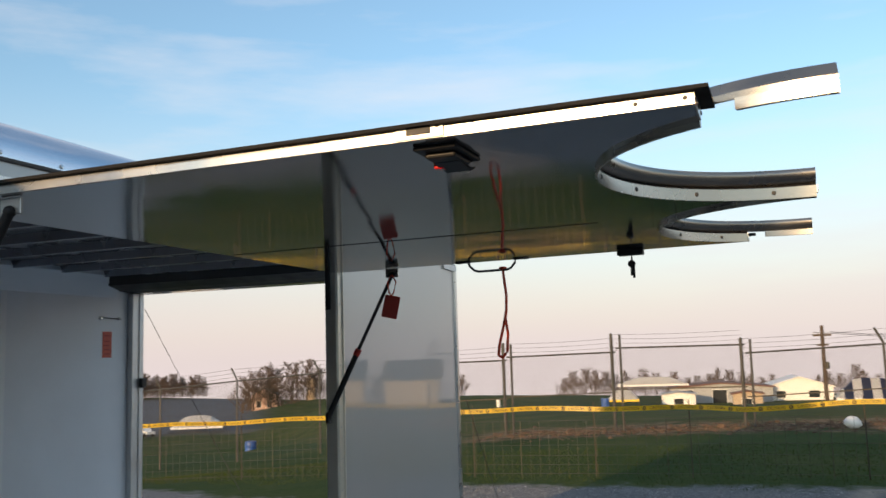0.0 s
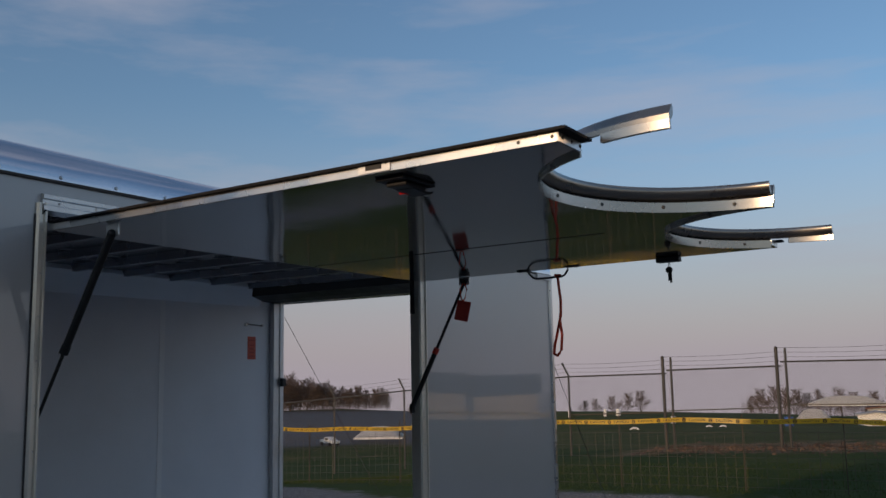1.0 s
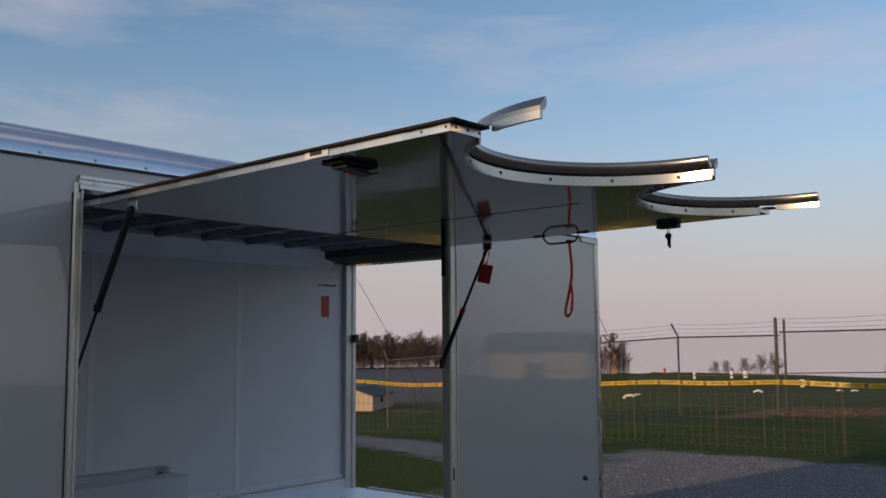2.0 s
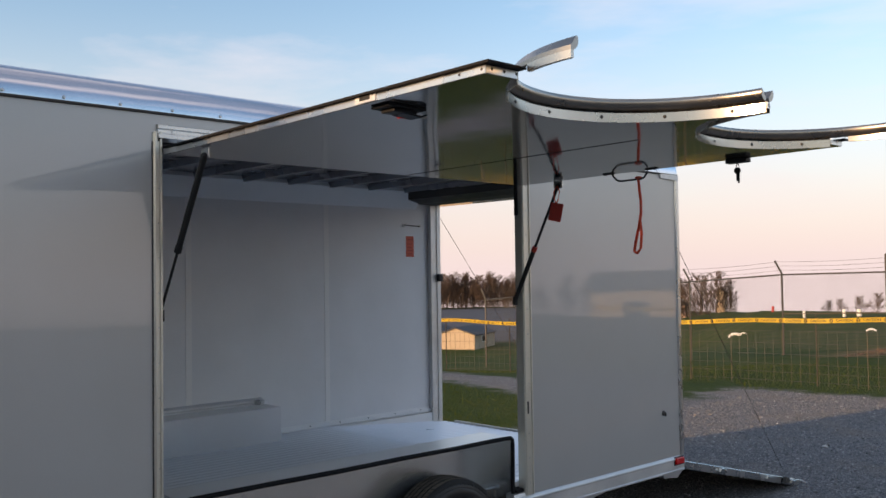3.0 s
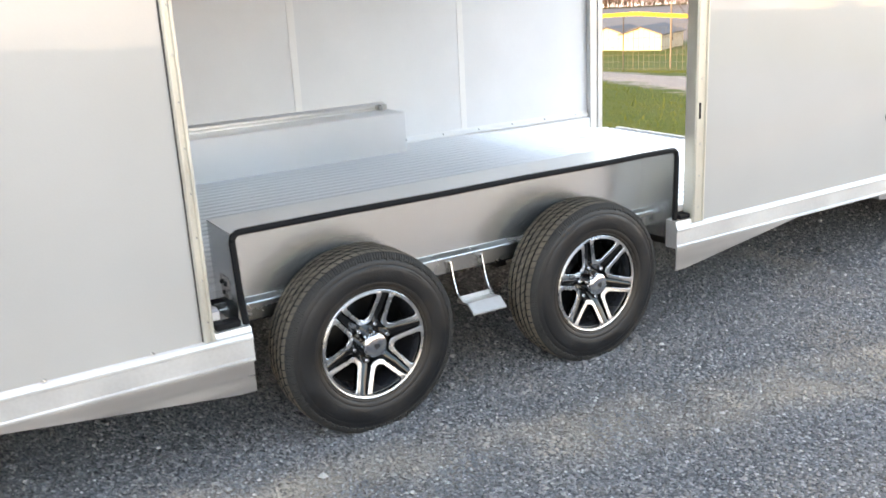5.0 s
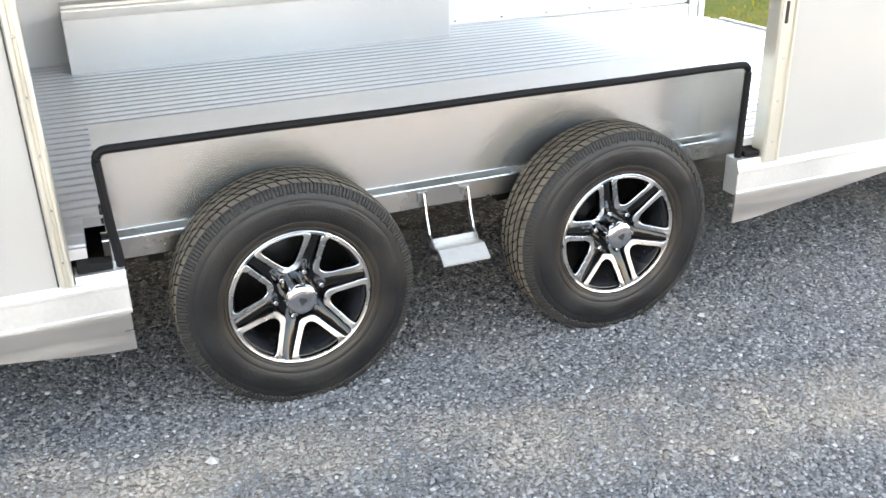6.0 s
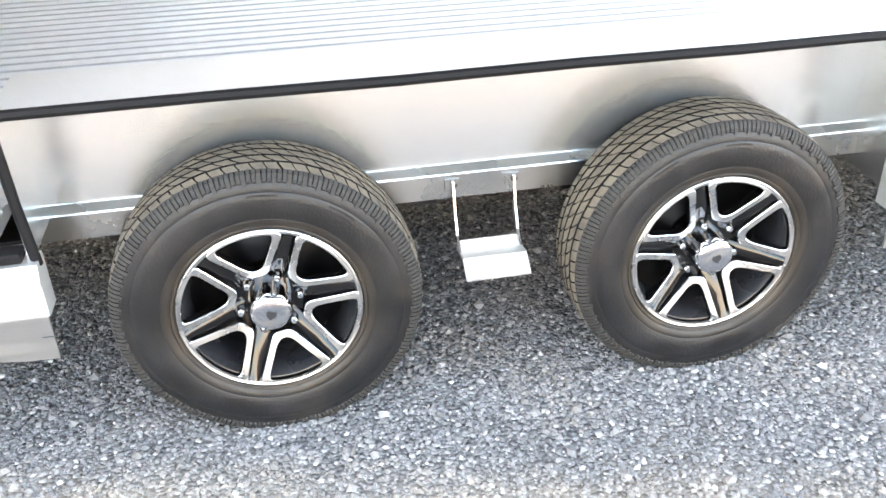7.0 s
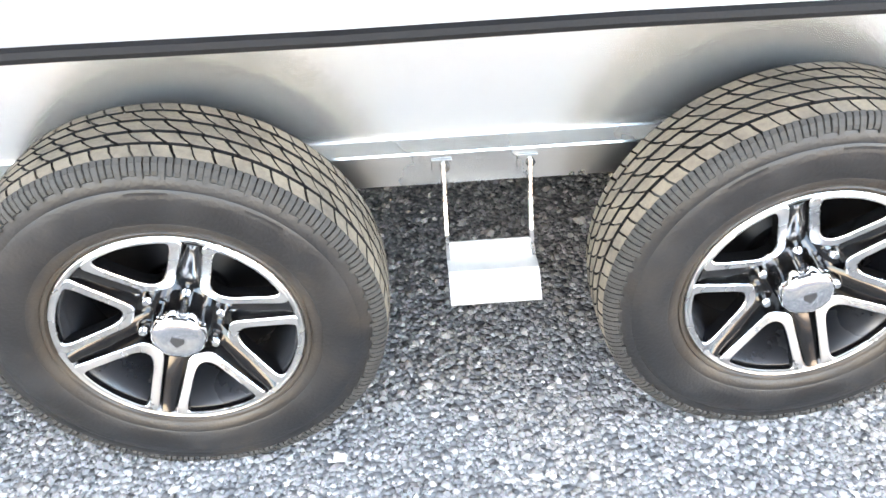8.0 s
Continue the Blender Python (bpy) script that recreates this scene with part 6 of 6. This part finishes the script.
def utility_pole(az, r, h):
    x, y, z = spot(az, r)
    e = empty("utility_pole", Matrix.Translation((x, y, z)))
    tagged(e, "wooden utility pole with a cross arm", "pole")
    part("pole", tube(bmesh.new(), [(0, 0, -0.3), (0.0, 0, h + 0.35)], [0.21, 0.15], 8), M_BARK, e)
    part("cross_arm", boxed(-0.8, 0.8, -0.07, 0.07, h - 0.62, h - 0.45, 0.01), M_BARK, e, "", False)
    part("cross_arm", boxed(-0.5, 0.5, -0.07, 0.07, h - 1.5, h - 1.36, 0.01), M_BARK, e, "", False)
    for u in (-0.7, -0.35, 0.35, 0.7):
        i = part("insulator", lathe(bmesh.new(), [(0, 0.05), (0.12, 0.06), (0.16, 0.03), (0.2, 0.0)], 8), M_GREYWALL, e)
        i.matrix_basis = Matrix.Translation((u, 0, h - 0.45)) @ Matrix.Rotation(radians(-90), 4, "Y")
    part("transformer", lathe(bmesh.new(), [(0, 0.18), (0.6, 0.2), (0.65, 0.1)], 12), M_GALV, e).matrix_basis = Matrix.Translation((0.25, -0.2, h - 3.6)) @ Matrix.Rotation(radians(-90), 4, "Y")
    for k, u in enumerate((-0.7, 0.7)):
        pts = [(u + (60 * t), 0, h - 0.25 - 5.0 * t * (1 - t) - 1.5 * t) for t in [i / 10 for i in range(11)]]
        part("cable", tube(bmesh.new(), pts, 0.022, 4), M_BLACK, e)


utility_pole(-1.75, 90, 7.7)


def pickup(az, r, turn):
    x, y, z = spot(az, r)
    e = empty("pickup_truck", Matrix.Translation((x, y, z)) @ Matrix.Rotation(radians(turn), 4, "Z") @ Matrix.Scale(0.62, 4))
    tagged(e, "small white pickup truck parked on the slope", "truck")
    pts = [(-2.4, 0.5), (2.4, 0.5), (2.4, 0.95), (1.2, 1.05), (0.7, 1.6), (-0.5, 1.65), (-0.8, 1.1), (-2.4, 1.1)]
    part("body", prism(bmesh.new(), pts, "y", -0.85, 0.85), M_WHITE, e, "", False)
    part("windscreen", prism(bmesh.new(), [(1.10, 1.10), (0.74, 1.52), (0.70, 1.52), (1.06, 1.10)], "y", -0.75, 0.75), M_GLASSDARK, e, "", False)
    for u in (-0.45, 0.15):
        part("side_window", boxed(u, u + 0.5, -0.86, -0.845, 1.12, 1.5), M_GLASSDARK, e, "", False)
    for u in (-1.5, 1.5):
        for s in (-0.86, 0.86):
            wv = part("wheel", lathe(bmesh.new(), [(-0.1, 0.30), (-0.1, 0.36), (0.1, 0.36), (0.1, 0.30)], 20), M_RUBBER, e)
            wv.matrix_basis = Matrix.Translation((u, s, 0.36)) @ Matrix.Rotation(radians(90), 4, "Z")


pickup(39.2, 112, -20)


def white_sack():
    bm = bmesh.new()
    bmesh.ops.create_icosphere(bm, subdivisions=3, radius=0.16)
    for v in bm.verts:
        n = noise.noise(v.co * 7) * 0.05 + noise.noise(v.co * 16) * 0.02
        v.co = Vector((v.co.x * 1.1, v.co.y * 0.9, v.co.z * 0.85)) * (1 + n * 4)
    o = part("white_sack", bm, M_CANVAS)
    o.location = (3.18, 21.6, ground_z(3.18, 21.6) + 0.13)
    tagged(o, "crumpled white plastic sack on the soil by the fence", "sack")


white_sack()


# ---- soft loose things on the trailer ----
def strap():
    """Orange webbing loop tied to the pull handle."""
    a, y = 0.87, 3.905
    pts = [(a, y, 2.338), (a + 0.006, y - 0.004, 2.29), (a + 0.012, y, 2.22), (a + 0.008, y + 0.004, 2.15), (a - 0.012, y + 0.006, 2.07), (a - 0.030, y + 0.004, 2.00), (a - 0.034, y, 1.958), (a - 0.015, y - 0.004, 1.945), (a + 0.008, y - 0.004, 1.972), (a + 0.014, y - 0.002, 2.05), (a + 0.004, y, 2.12), (a + 0.009, y + 0.002, 2.17)]
    fine = []
    for i in range(len(pts) - 1):
        for k in range(3):
            fine.append(Vector(pts[i]).lerp(Vector(pts[i + 1]), k / 3))
    o = part("webbing_strap", tube(bmesh.new(), fine, 0.013, 6, flat=0.40), M_ORANGE)
    bm = bmesh.new()
    tube(bm, [(a + 0.012 * math.cos(t), y + 0.018 * math.sin(t), 2.345) for t in [k * math.tau / 10 for k in range(10)]], 0.006, 6, closed=True)
    part("knot", bm, M_ORANGE, o)
    tagged(o, "orange webbing pull strap hanging from the door handle", "strap")


strap()


def red_tag():
    x, y = 0.335, 3.885
    bm = tube(bmesh.new(), [(x, y, 2.345), (x + 0.022, y - 0.01, 2.31), (x + 0.012, y - 0.012, 2.262), (x, y - 0.012, 2.245)], 0.0035, 6)
    c = part("warning_tag", bm, M_ORANGE)
    part("cord", tube(bmesh.new(), [(x - 0.005, y, 2.345), (x - 0.02, y - 0.01, 2.31), (x - 0.012, y - 0.012, 2.262), (x, y - 0.012, 2.245)], 0.0035, 6), M_ORANGE, c)
    bm = bmesh.new()
    bmesh.ops.create_cube(bm, size=1, matrix=pose(x - 0.004, y - 0.013, 2.195, 0, 12, 30) @ Matrix.Diagonal((0.072, 0.010, 0.105, 1)))
    bmesh.ops.bevel(bm, geom=bm.edges[:], offset=0.003, segments=2, affect="EDGES")
    part("tag_plate", bm, M_REDTAG, c, "thick red plastic tag", False)
    tagged(c, "red tag on a looped cord hanging from the strut bracket", "tag")


red_tag()


def keys():
    x, y, z = 1.447, 3.885, 2.35
    k = part("door_key", boxed(x - 0.006, x + 0.006, y - 0.002, y + 0.002, z - 0.075, z - 0.035, 0.001), M_GALV)
    part("key_head", lathe(bmesh.new(), [(-0.004, 0.016), (0.004, 0.016)], 14), M_BLACK, k).matrix_basis = Matrix.Translation((x, y, z - 0.025)) @ Matrix.Rotation(radians(90), 4, "Z")
    part("key_ring", tube(bmesh.new(), [(x + 0.002, y + 0.012 * math.cos(a), z - 0.004 + 0.012 * math.sin(a)) for a in [i * math.tau / 12 for i in range(12)]], 0.002, 5, closed=True), M_GALV, k)
    part("spare_key", boxed(x + 0.004, x + 0.014, y - 0.006, y - 0.003, z - 0.085, z - 0.03, 0.001), M_BLACK, k, "", False)
    tagged(k, "small bunch of keys hanging from the door lock", "keys")


keys()


def sticker():
    s = part("warning_sticker", boxed(X_FAR + 0.0005, X_FAR + 0.0025, 5.216, 5.308, 2.022, 2.208), M_STICKER, None, "", False)
    tagged(s, "orange-red printed label stuck on the white inner wall", "sticker")
    for i, z in enumerate((2.178, 2.138, 2.108, 2.078, 2.048)):
        part("print_bar", boxed(X_FAR + 0.0025, X_FAR + 0.0030, 5.228, 5.298 - 0.008 * (i % 3), z - 0.004, z + 0.004), M_REDTAG, s, "", False)
    # small grab rod above it
    r = part("wall_rod", tube(bmesh.new(), [(X_FAR + 0.02, 5.176, 2.308), (X_FAR + 0.02, 5.376, 2.299)], 0.0045, 8), M_GALV, trailer, "short thin metal rod on the wall")
    for y in (5.182, 5.370):
        part("rod_foot", boxed(X_FAR, X_FAR + 0.024, y - 0.008, y + 0.008, 2.292, 2.314, 0.002), M_ALU, r, "", False)


sticker()

# ---- loose stones and grass ----
def scatter(name, places, sizes, rng, material, base_shape, flat):
    """Many small pieces in one mesh, made in bulk."""
    verts, tris = base_shape
    n, k = len(places), len(verts)
    ang = rng.uniform(0, math.tau, n)
    tilt = rng.normal(0, 0.35, n)
    jit = rng.uniform(0.72, 1.28, (n, k, 3))
    v = verts[None] * jit * sizes[:, None, None]
    v[:, :, 2] *= flat
    c, s = np.cos(tilt)[:, None], np.sin(tilt)[:, None]
    y, z = v[:, :, 1] * c - v[:, :, 2] * s, v[:, :, 1] * s + v[:, :, 2] * c
    v[:, :, 1], v[:, :, 2] = y, z
    c, s = np.cos(ang)[:, None], np.sin(ang)[:, None]
    x, y = v[:, :, 0] * c - v[:, :, 1] * s, v[:, :, 0] * s + v[:, :, 1] * c
    v[:, :, 0], v[:, :, 1] = x, y
    v += places[:, None, :]
    f = (tris[None] + (np.arange(n) * k)[:, None, None]).reshape(-1, tris.shape[1])
    me = bpy.data.meshes.new(name)
    me.from_pydata(v.reshape(-1, 3).tolist(), [], f.tolist())
    me.materials.append(material)
    return new(name, me)


def stone_material():
    m = bpy.data.materials.new("crushed_stone")
    m.use_nodes = True
    nt = m.node_tree
    n, l = nt.nodes, nt.links
    geo = n.new("ShaderNodeNewGeometry")
    ramp = n.new("ShaderNodeValToRGB")
    e = ramp.color_ramp.elements
    e[0].position, e[0].color = 0.0, (0.124, 0.127, 0.133, 1)
    e[1].position, e[1].color = 1.0, (0.50, 0.495, 0.485, 1)
    for p, c in ((0.45, (0.175, 0.178, 0.184, 1)), (0.78, (0.245, 0.246, 0.248, 1)), (0.93, (0.295, 0.294, 0.29, 1))):
        q = e.new(p)
        q.color = c
    l.new(geo.outputs["Random Per Island"], ramp.inputs[0])
    nz = n.new("ShaderNodeTexNoise")
    nz.inputs["Scale"].default_value, nz.inputs["Detail"].default_value = 260, 4
    l.new(geo.outputs["Position"], nz.inputs["Vector"])
    mix = n.new("ShaderNodeMix")
    mix.data_type, mix.blend_type = "RGBA", "MULTIPLY"
    mix.inputs[0].default_value = 0.6
    l.new(ramp.outputs[0], mix.inputs[6])
    l.new(nz.outputs["Color"], mix.inputs[7])
    hsv = n.new("ShaderNodeMapRange")
    big = n.new("ShaderNodeTexNoise")
    big.inputs["Scale"].default_value = 1.3
    l.new(geo.outputs["Position"], big.inputs["Vector"])
    dust = n.new("ShaderNodeMix")
    dust.data_type = "RGBA"
    hsv.inputs["From Min"].default_value, hsv.inputs["From Max"].default_value = 0.5, 0.72
    hsv.inputs["To Max"].default_value = 0.5
    l.new(big.outputs["Fac"], hsv.inputs["Value"])
    l.new(hsv.outputs["Result"], dust.inputs[0])
    gain = n.new("ShaderNodeMix")
    gain.data_type, gain.blend_type = "RGBA", "ADD"
    gain.inputs[0].default_value = 0.25
    l.new(mix.outputs[2], gain.inputs[6])
    l.new(ramp.outputs[0], gain.inputs[7])
    l.new(gain.outputs[2], dust.inputs[6])
    dust.inputs[7].default_value = (0.27, 0.225, 0.175, 1)
    # paler tan tone in a slanted band, broken up by noise
    dot = n.new("ShaderNodeVectorMath")
    dot.operation = "DOT_PRODUCT"
    dot.inputs[1].default_value = (1.0, -0.23, 0.0)
    l.new(geo.outputs["Position"], dot.inputs[0])
    fac = None
    for lo, hi in ((-0.44, -0.26), (0.16, -0.12)):
        r = n.new("ShaderNodeMapRange")
        r.interpolation_type = "SMOOTHSTEP"
        r.inputs["From Min"].default_value, r.inputs["From Max"].default_value = lo, hi
        l.new(dot.outputs["Value"], r.inputs["Value"])
        if fac is None:
            fac = r.outputs[0]
        else:
            k = n.new("ShaderNodeMath")
            k.operation = "MULTIPLY"
            l.new(fac, k.inputs[0])
            l.new(r.outputs[0], k.inputs[1])
            fac = k.outputs[0]
    spots = n.new("ShaderNodeTexNoise")
    spots.inputs["Scale"].default_value, spots.inputs["Detail"].default_value = 3.2, 5
    l.new(geo.outputs["Position"], spots.inputs["Vector"])
    thin = n.new("ShaderNodeMapRange")
    thin.inputs["From Min"].default_value, thin.inputs["From Max"].default_value, thin.inputs["To Max"].default_value = 0.40, 0.68, 0.75
    l.new(spots.outputs["Fac"], thin.inputs["Value"])
    k = n.new("ShaderNodeMath")
    k.operation = "MULTIPLY"
    l.new(fac, k.inputs[0])
    l.new(thin.outputs[0], k.inputs[1])
    path = n.new("ShaderNodeMix")
    path.data_type = "RGBA"
    l.new(k.outputs[0], path.inputs[0])
    l.new(dust.outputs[2], path.inputs[6])
    path.inputs[7].default_value = (0.45, 0.385, 0.31, 1)
    b = n["Principled BSDF"]
    l.new(path.outputs[2], b.inputs["Base Color"])
    b.inputs["Roughness"].default_value = 0.75
    b.inputs["Specular IOR Level"].default_value = 0.25
    return m


def gravel():
    rng = np.random.default_rng(7)
    # an uneven chip with ten corners
    a = np.arange(5) * math.tau / 5
    ring = np.stack([np.cos(a), np.sin(a), 0.15 * np.cos(3 * a)], 1)
    verts = np.vstack([ring, [[0.2, 0.1, 0.8], [-0.25, -0.2, 0.6], [0, 0, -0.7]]])
    tris = np.array([[0, 1, 5], [1, 2, 5], [2, 6, 5], [2, 3, 6], [3, 4, 6], [4, 0, 5], [4, 5, 6], [1, 0, 7], [2, 1, 7], [3, 2, 7], [4, 3, 7], [0, 4, 7]])
    n = 105000
    x, y = 2.3 - 3.4 * rng.uniform(0, 1, n) ** 0.85, rng.uniform(0.9, 5.2, n)
    size = 0.0046 * np.exp(rng.normal(0, 0.38, n)) + 0.0010
    z = size * rng.uniform(-0.2, 0.5, n)
    g = scatter("loose_gravel", np.stack([x, y, z], 1), size, rng, stone_material(), (verts, tris), 0.75)
    tagged(g, "loose grey crushed stone over the yard", "gravel", kind="stuff")
    n = 5200
    x, y = 2.6 - 3.7 * rng.uniform(0, 1, n), rng.uniform(0.2, 5.6, n)
    size = 0.0085 * np.exp(rng.normal(0, 0.28, n))
    g1 = scatter("loose_gravel", np.stack([x, y, size * 0.15], 1), size, rng, g.data.materials[0], (verts, tris), 0.7)
    tagged(g1, "larger pale stones strewn over the gravel", "gravel", kind="stuff")
    n = 22000
    x, y = rng.uniform(-3.2, 3.2, n), rng.uniform(4.9, 13.2, n)
    size = 0.0085 * np.exp(rng.normal(0, 0.35, n))
    z = size * rng.uniform(0.0, 0.4, n) + np.array([ground_z(a, b) for a, b in zip(x, y)])
    g2 = scatter("loose_gravel", np.stack([x, y, z], 1), size, rng, g.data.materials[0], (verts, tris), 0.75)
    tagged(g2, "loose grey crushed stone towards the grass", "gravel", kind="stuff")


gravel()


def grass():
    rng = np.random.default_rng(5)
    M = mat("grass_blades", (0.034, 0.056, 0.010), 0.8, 0.0, 0.3, 1.5, 8, 0.0, tint=(0.052, 0.060, 0.018), spec=0.1)
    verts = np.array([[-0.14, 0, 0], [0.14, 0, 0], [0.05, 0.10, 0.6], [0.0, 0.28, 1.0]])
    tris = np.array([[0, 1, 2], [0, 2, 3]])

    def field(name, count, xr, yr, keep, size):
        x, y = rng.uniform(*xr, count), rng.uniform(*yr, count)
        ok = keep(x, y)
        x, y = x[ok], y[ok]
        z = np.array([ground_z(a, b) for a, b in zip(x, y)]) - 0.004
        s = size * np.exp(rng.normal(0, 0.35, len(x)))
        o = scatter(name, np.stack([x, y, z], 1), s, rng, M, (verts, tris), 1.0)
        tagged(o, "short rough spring grass with dry tufts", "grass", kind="stuff")
    field("grass", 42000, (-13, 5.5), (13.0, 18.5), lambda x, y: y + 0.3 * np.sin(1.7 * x) + 0.2 * np.sin(5.1 * x + 1) > 13.45, 0.026)
    field("grass", 26000, (-9.5, -3.4), (4.5, 11.2), lambda x, y: (y + 0.25 * x < 8.8) & (x < -3.3), 0.024)


grass()


def soil_clods():
    """Turned soil, roots and rubbish along the foot of the tall fence."""
    rng = np.random.default_rng(9)
    a = np.arange(5) * math.tau / 5
    ring = np.stack([np.cos(a), np.sin(a), 0.2 * np.cos(2 * a)], 1)
    verts = np.vstack([ring, [[0.1, 0.1, 0.8], [-0.25, -0.2, 0.7], [0, 0, -0.6]]])
    tris = np.array([[0, 1, 5], [1, 2, 5], [2, 6, 5], [2, 3, 6], [3, 4, 6], [4, 0, 5], [4, 5, 6], [1, 0, 7], [2, 1, 7], [3, 2, 7], [4, 3, 7], [0, 4, 7]])
    n = 4200
    x, y = rng.uniform(-5.5, 7, n), 22.4 + rng.normal(0, 0.8, n)
    s = 0.020 * np.exp(rng.normal(0, 0.55, n))
    z = np.array([ground_z(p, q) for p, q in zip(x, y)])
    M = mat("turned_soil", (0.13, 0.085, 0.058), 0.9, 0.0, 0.5, 2, 20, 0.3, tint=(0.05, 0.034, 0.024), spec=0.1)
    o = scatter("soil_clods", np.stack([x, y, z], 1), s, rng, M, (verts, tris), 0.8)
    tagged(o, "turned brown soil and roots along the fence", "soil", kind="stuff")


soil_clods()


# ---- far brush and woods, too many stems to count ----
def thicket(name, label, count, az0, az1, r0, r1, height, seed, thick):
    rng = np.random.default_rng(seed)
    verts = np.array([[-1.0, 0, 0], [1.0, 0, 0], [0.5, 0.6, 0.55], [-0.3, 0.8, 1.0]]) * np.array([thick, 0.12, 1.0])
    faces = np.array([[0, 1, 2], [0, 2, 3]])
    az, r = rng.uniform(az0, az1, count), rng.uniform(r0, r1, count)
    x, y = 2 - r * np.sin(np.radians(az)), r * np.cos(np.radians(az))
    h = np.array([height(a) for a in az])
    u = rng.uniform(0, 1, count) ** 1.35
    length = np.minimum(h * 0.42, h * (1.05 - u)) * rng.uniform(0.5, 1.0, count)
    z = np.array([ground_z(a, b) for a, b in zip(x, y)]) - 0.2 + u * h * 0.82
    o = scatter(name, np.stack([x, y, z], 1), length, rng, M_TWIG, (verts, faces), 1.0)
    tagged(o, label, "woods", kind="stuff")


def rough_top(a, base, deep, k):
    return base * (1 - deep + deep * (0.5 + 0.25 * math.sin(a * 2.3 * k) + 0.15 * math.sin(a * 5.9 * k + 1) + 0.1 * math.sin(a * 13 * k + 2)))


thicket("far_woods", "dense bare brown woods along the far slope", 24000, 35.6, 64.5, 232, 260, lambda a: rough_top(a, 9.2 if a > 41 else 4.6 + 0.8 * (a - 35.6), 0.28, 1.6), 21, 0.011)
thicket("far_woods", "bare brown thicket round the farm house", 1900, 28.4, 33.6, 150, 165, lambda a: rough_top(a, 6.2, 0.5, 2.0), 22, 0.014)
thicket("far_scrub", "low brown scrub on the skyline behind the site huts", 6500, -9.5, 14.0, 150, 172, lambda a: rough_top(a, 4.6 if a > 4 else 3.8, 0.55, 1.3), 23, 0.014)
thicket("far_scrub", "thin low scrub on the crest of the field", 260, 19.6, 23.6, 150, 160, lambda a: rough_top(a, 2.6, 0.7, 3.0), 24, 0.012)
# unseen tree band, added to break the horizon line mirrored in the side skin
thicket("far_woods", "bare brown trees beyond the open side, added to break up reflections", 9000, -165, -14, 112, 132, lambda a: rough_top(a, 6.0, 0.5, 0.9), 25, 0.020)
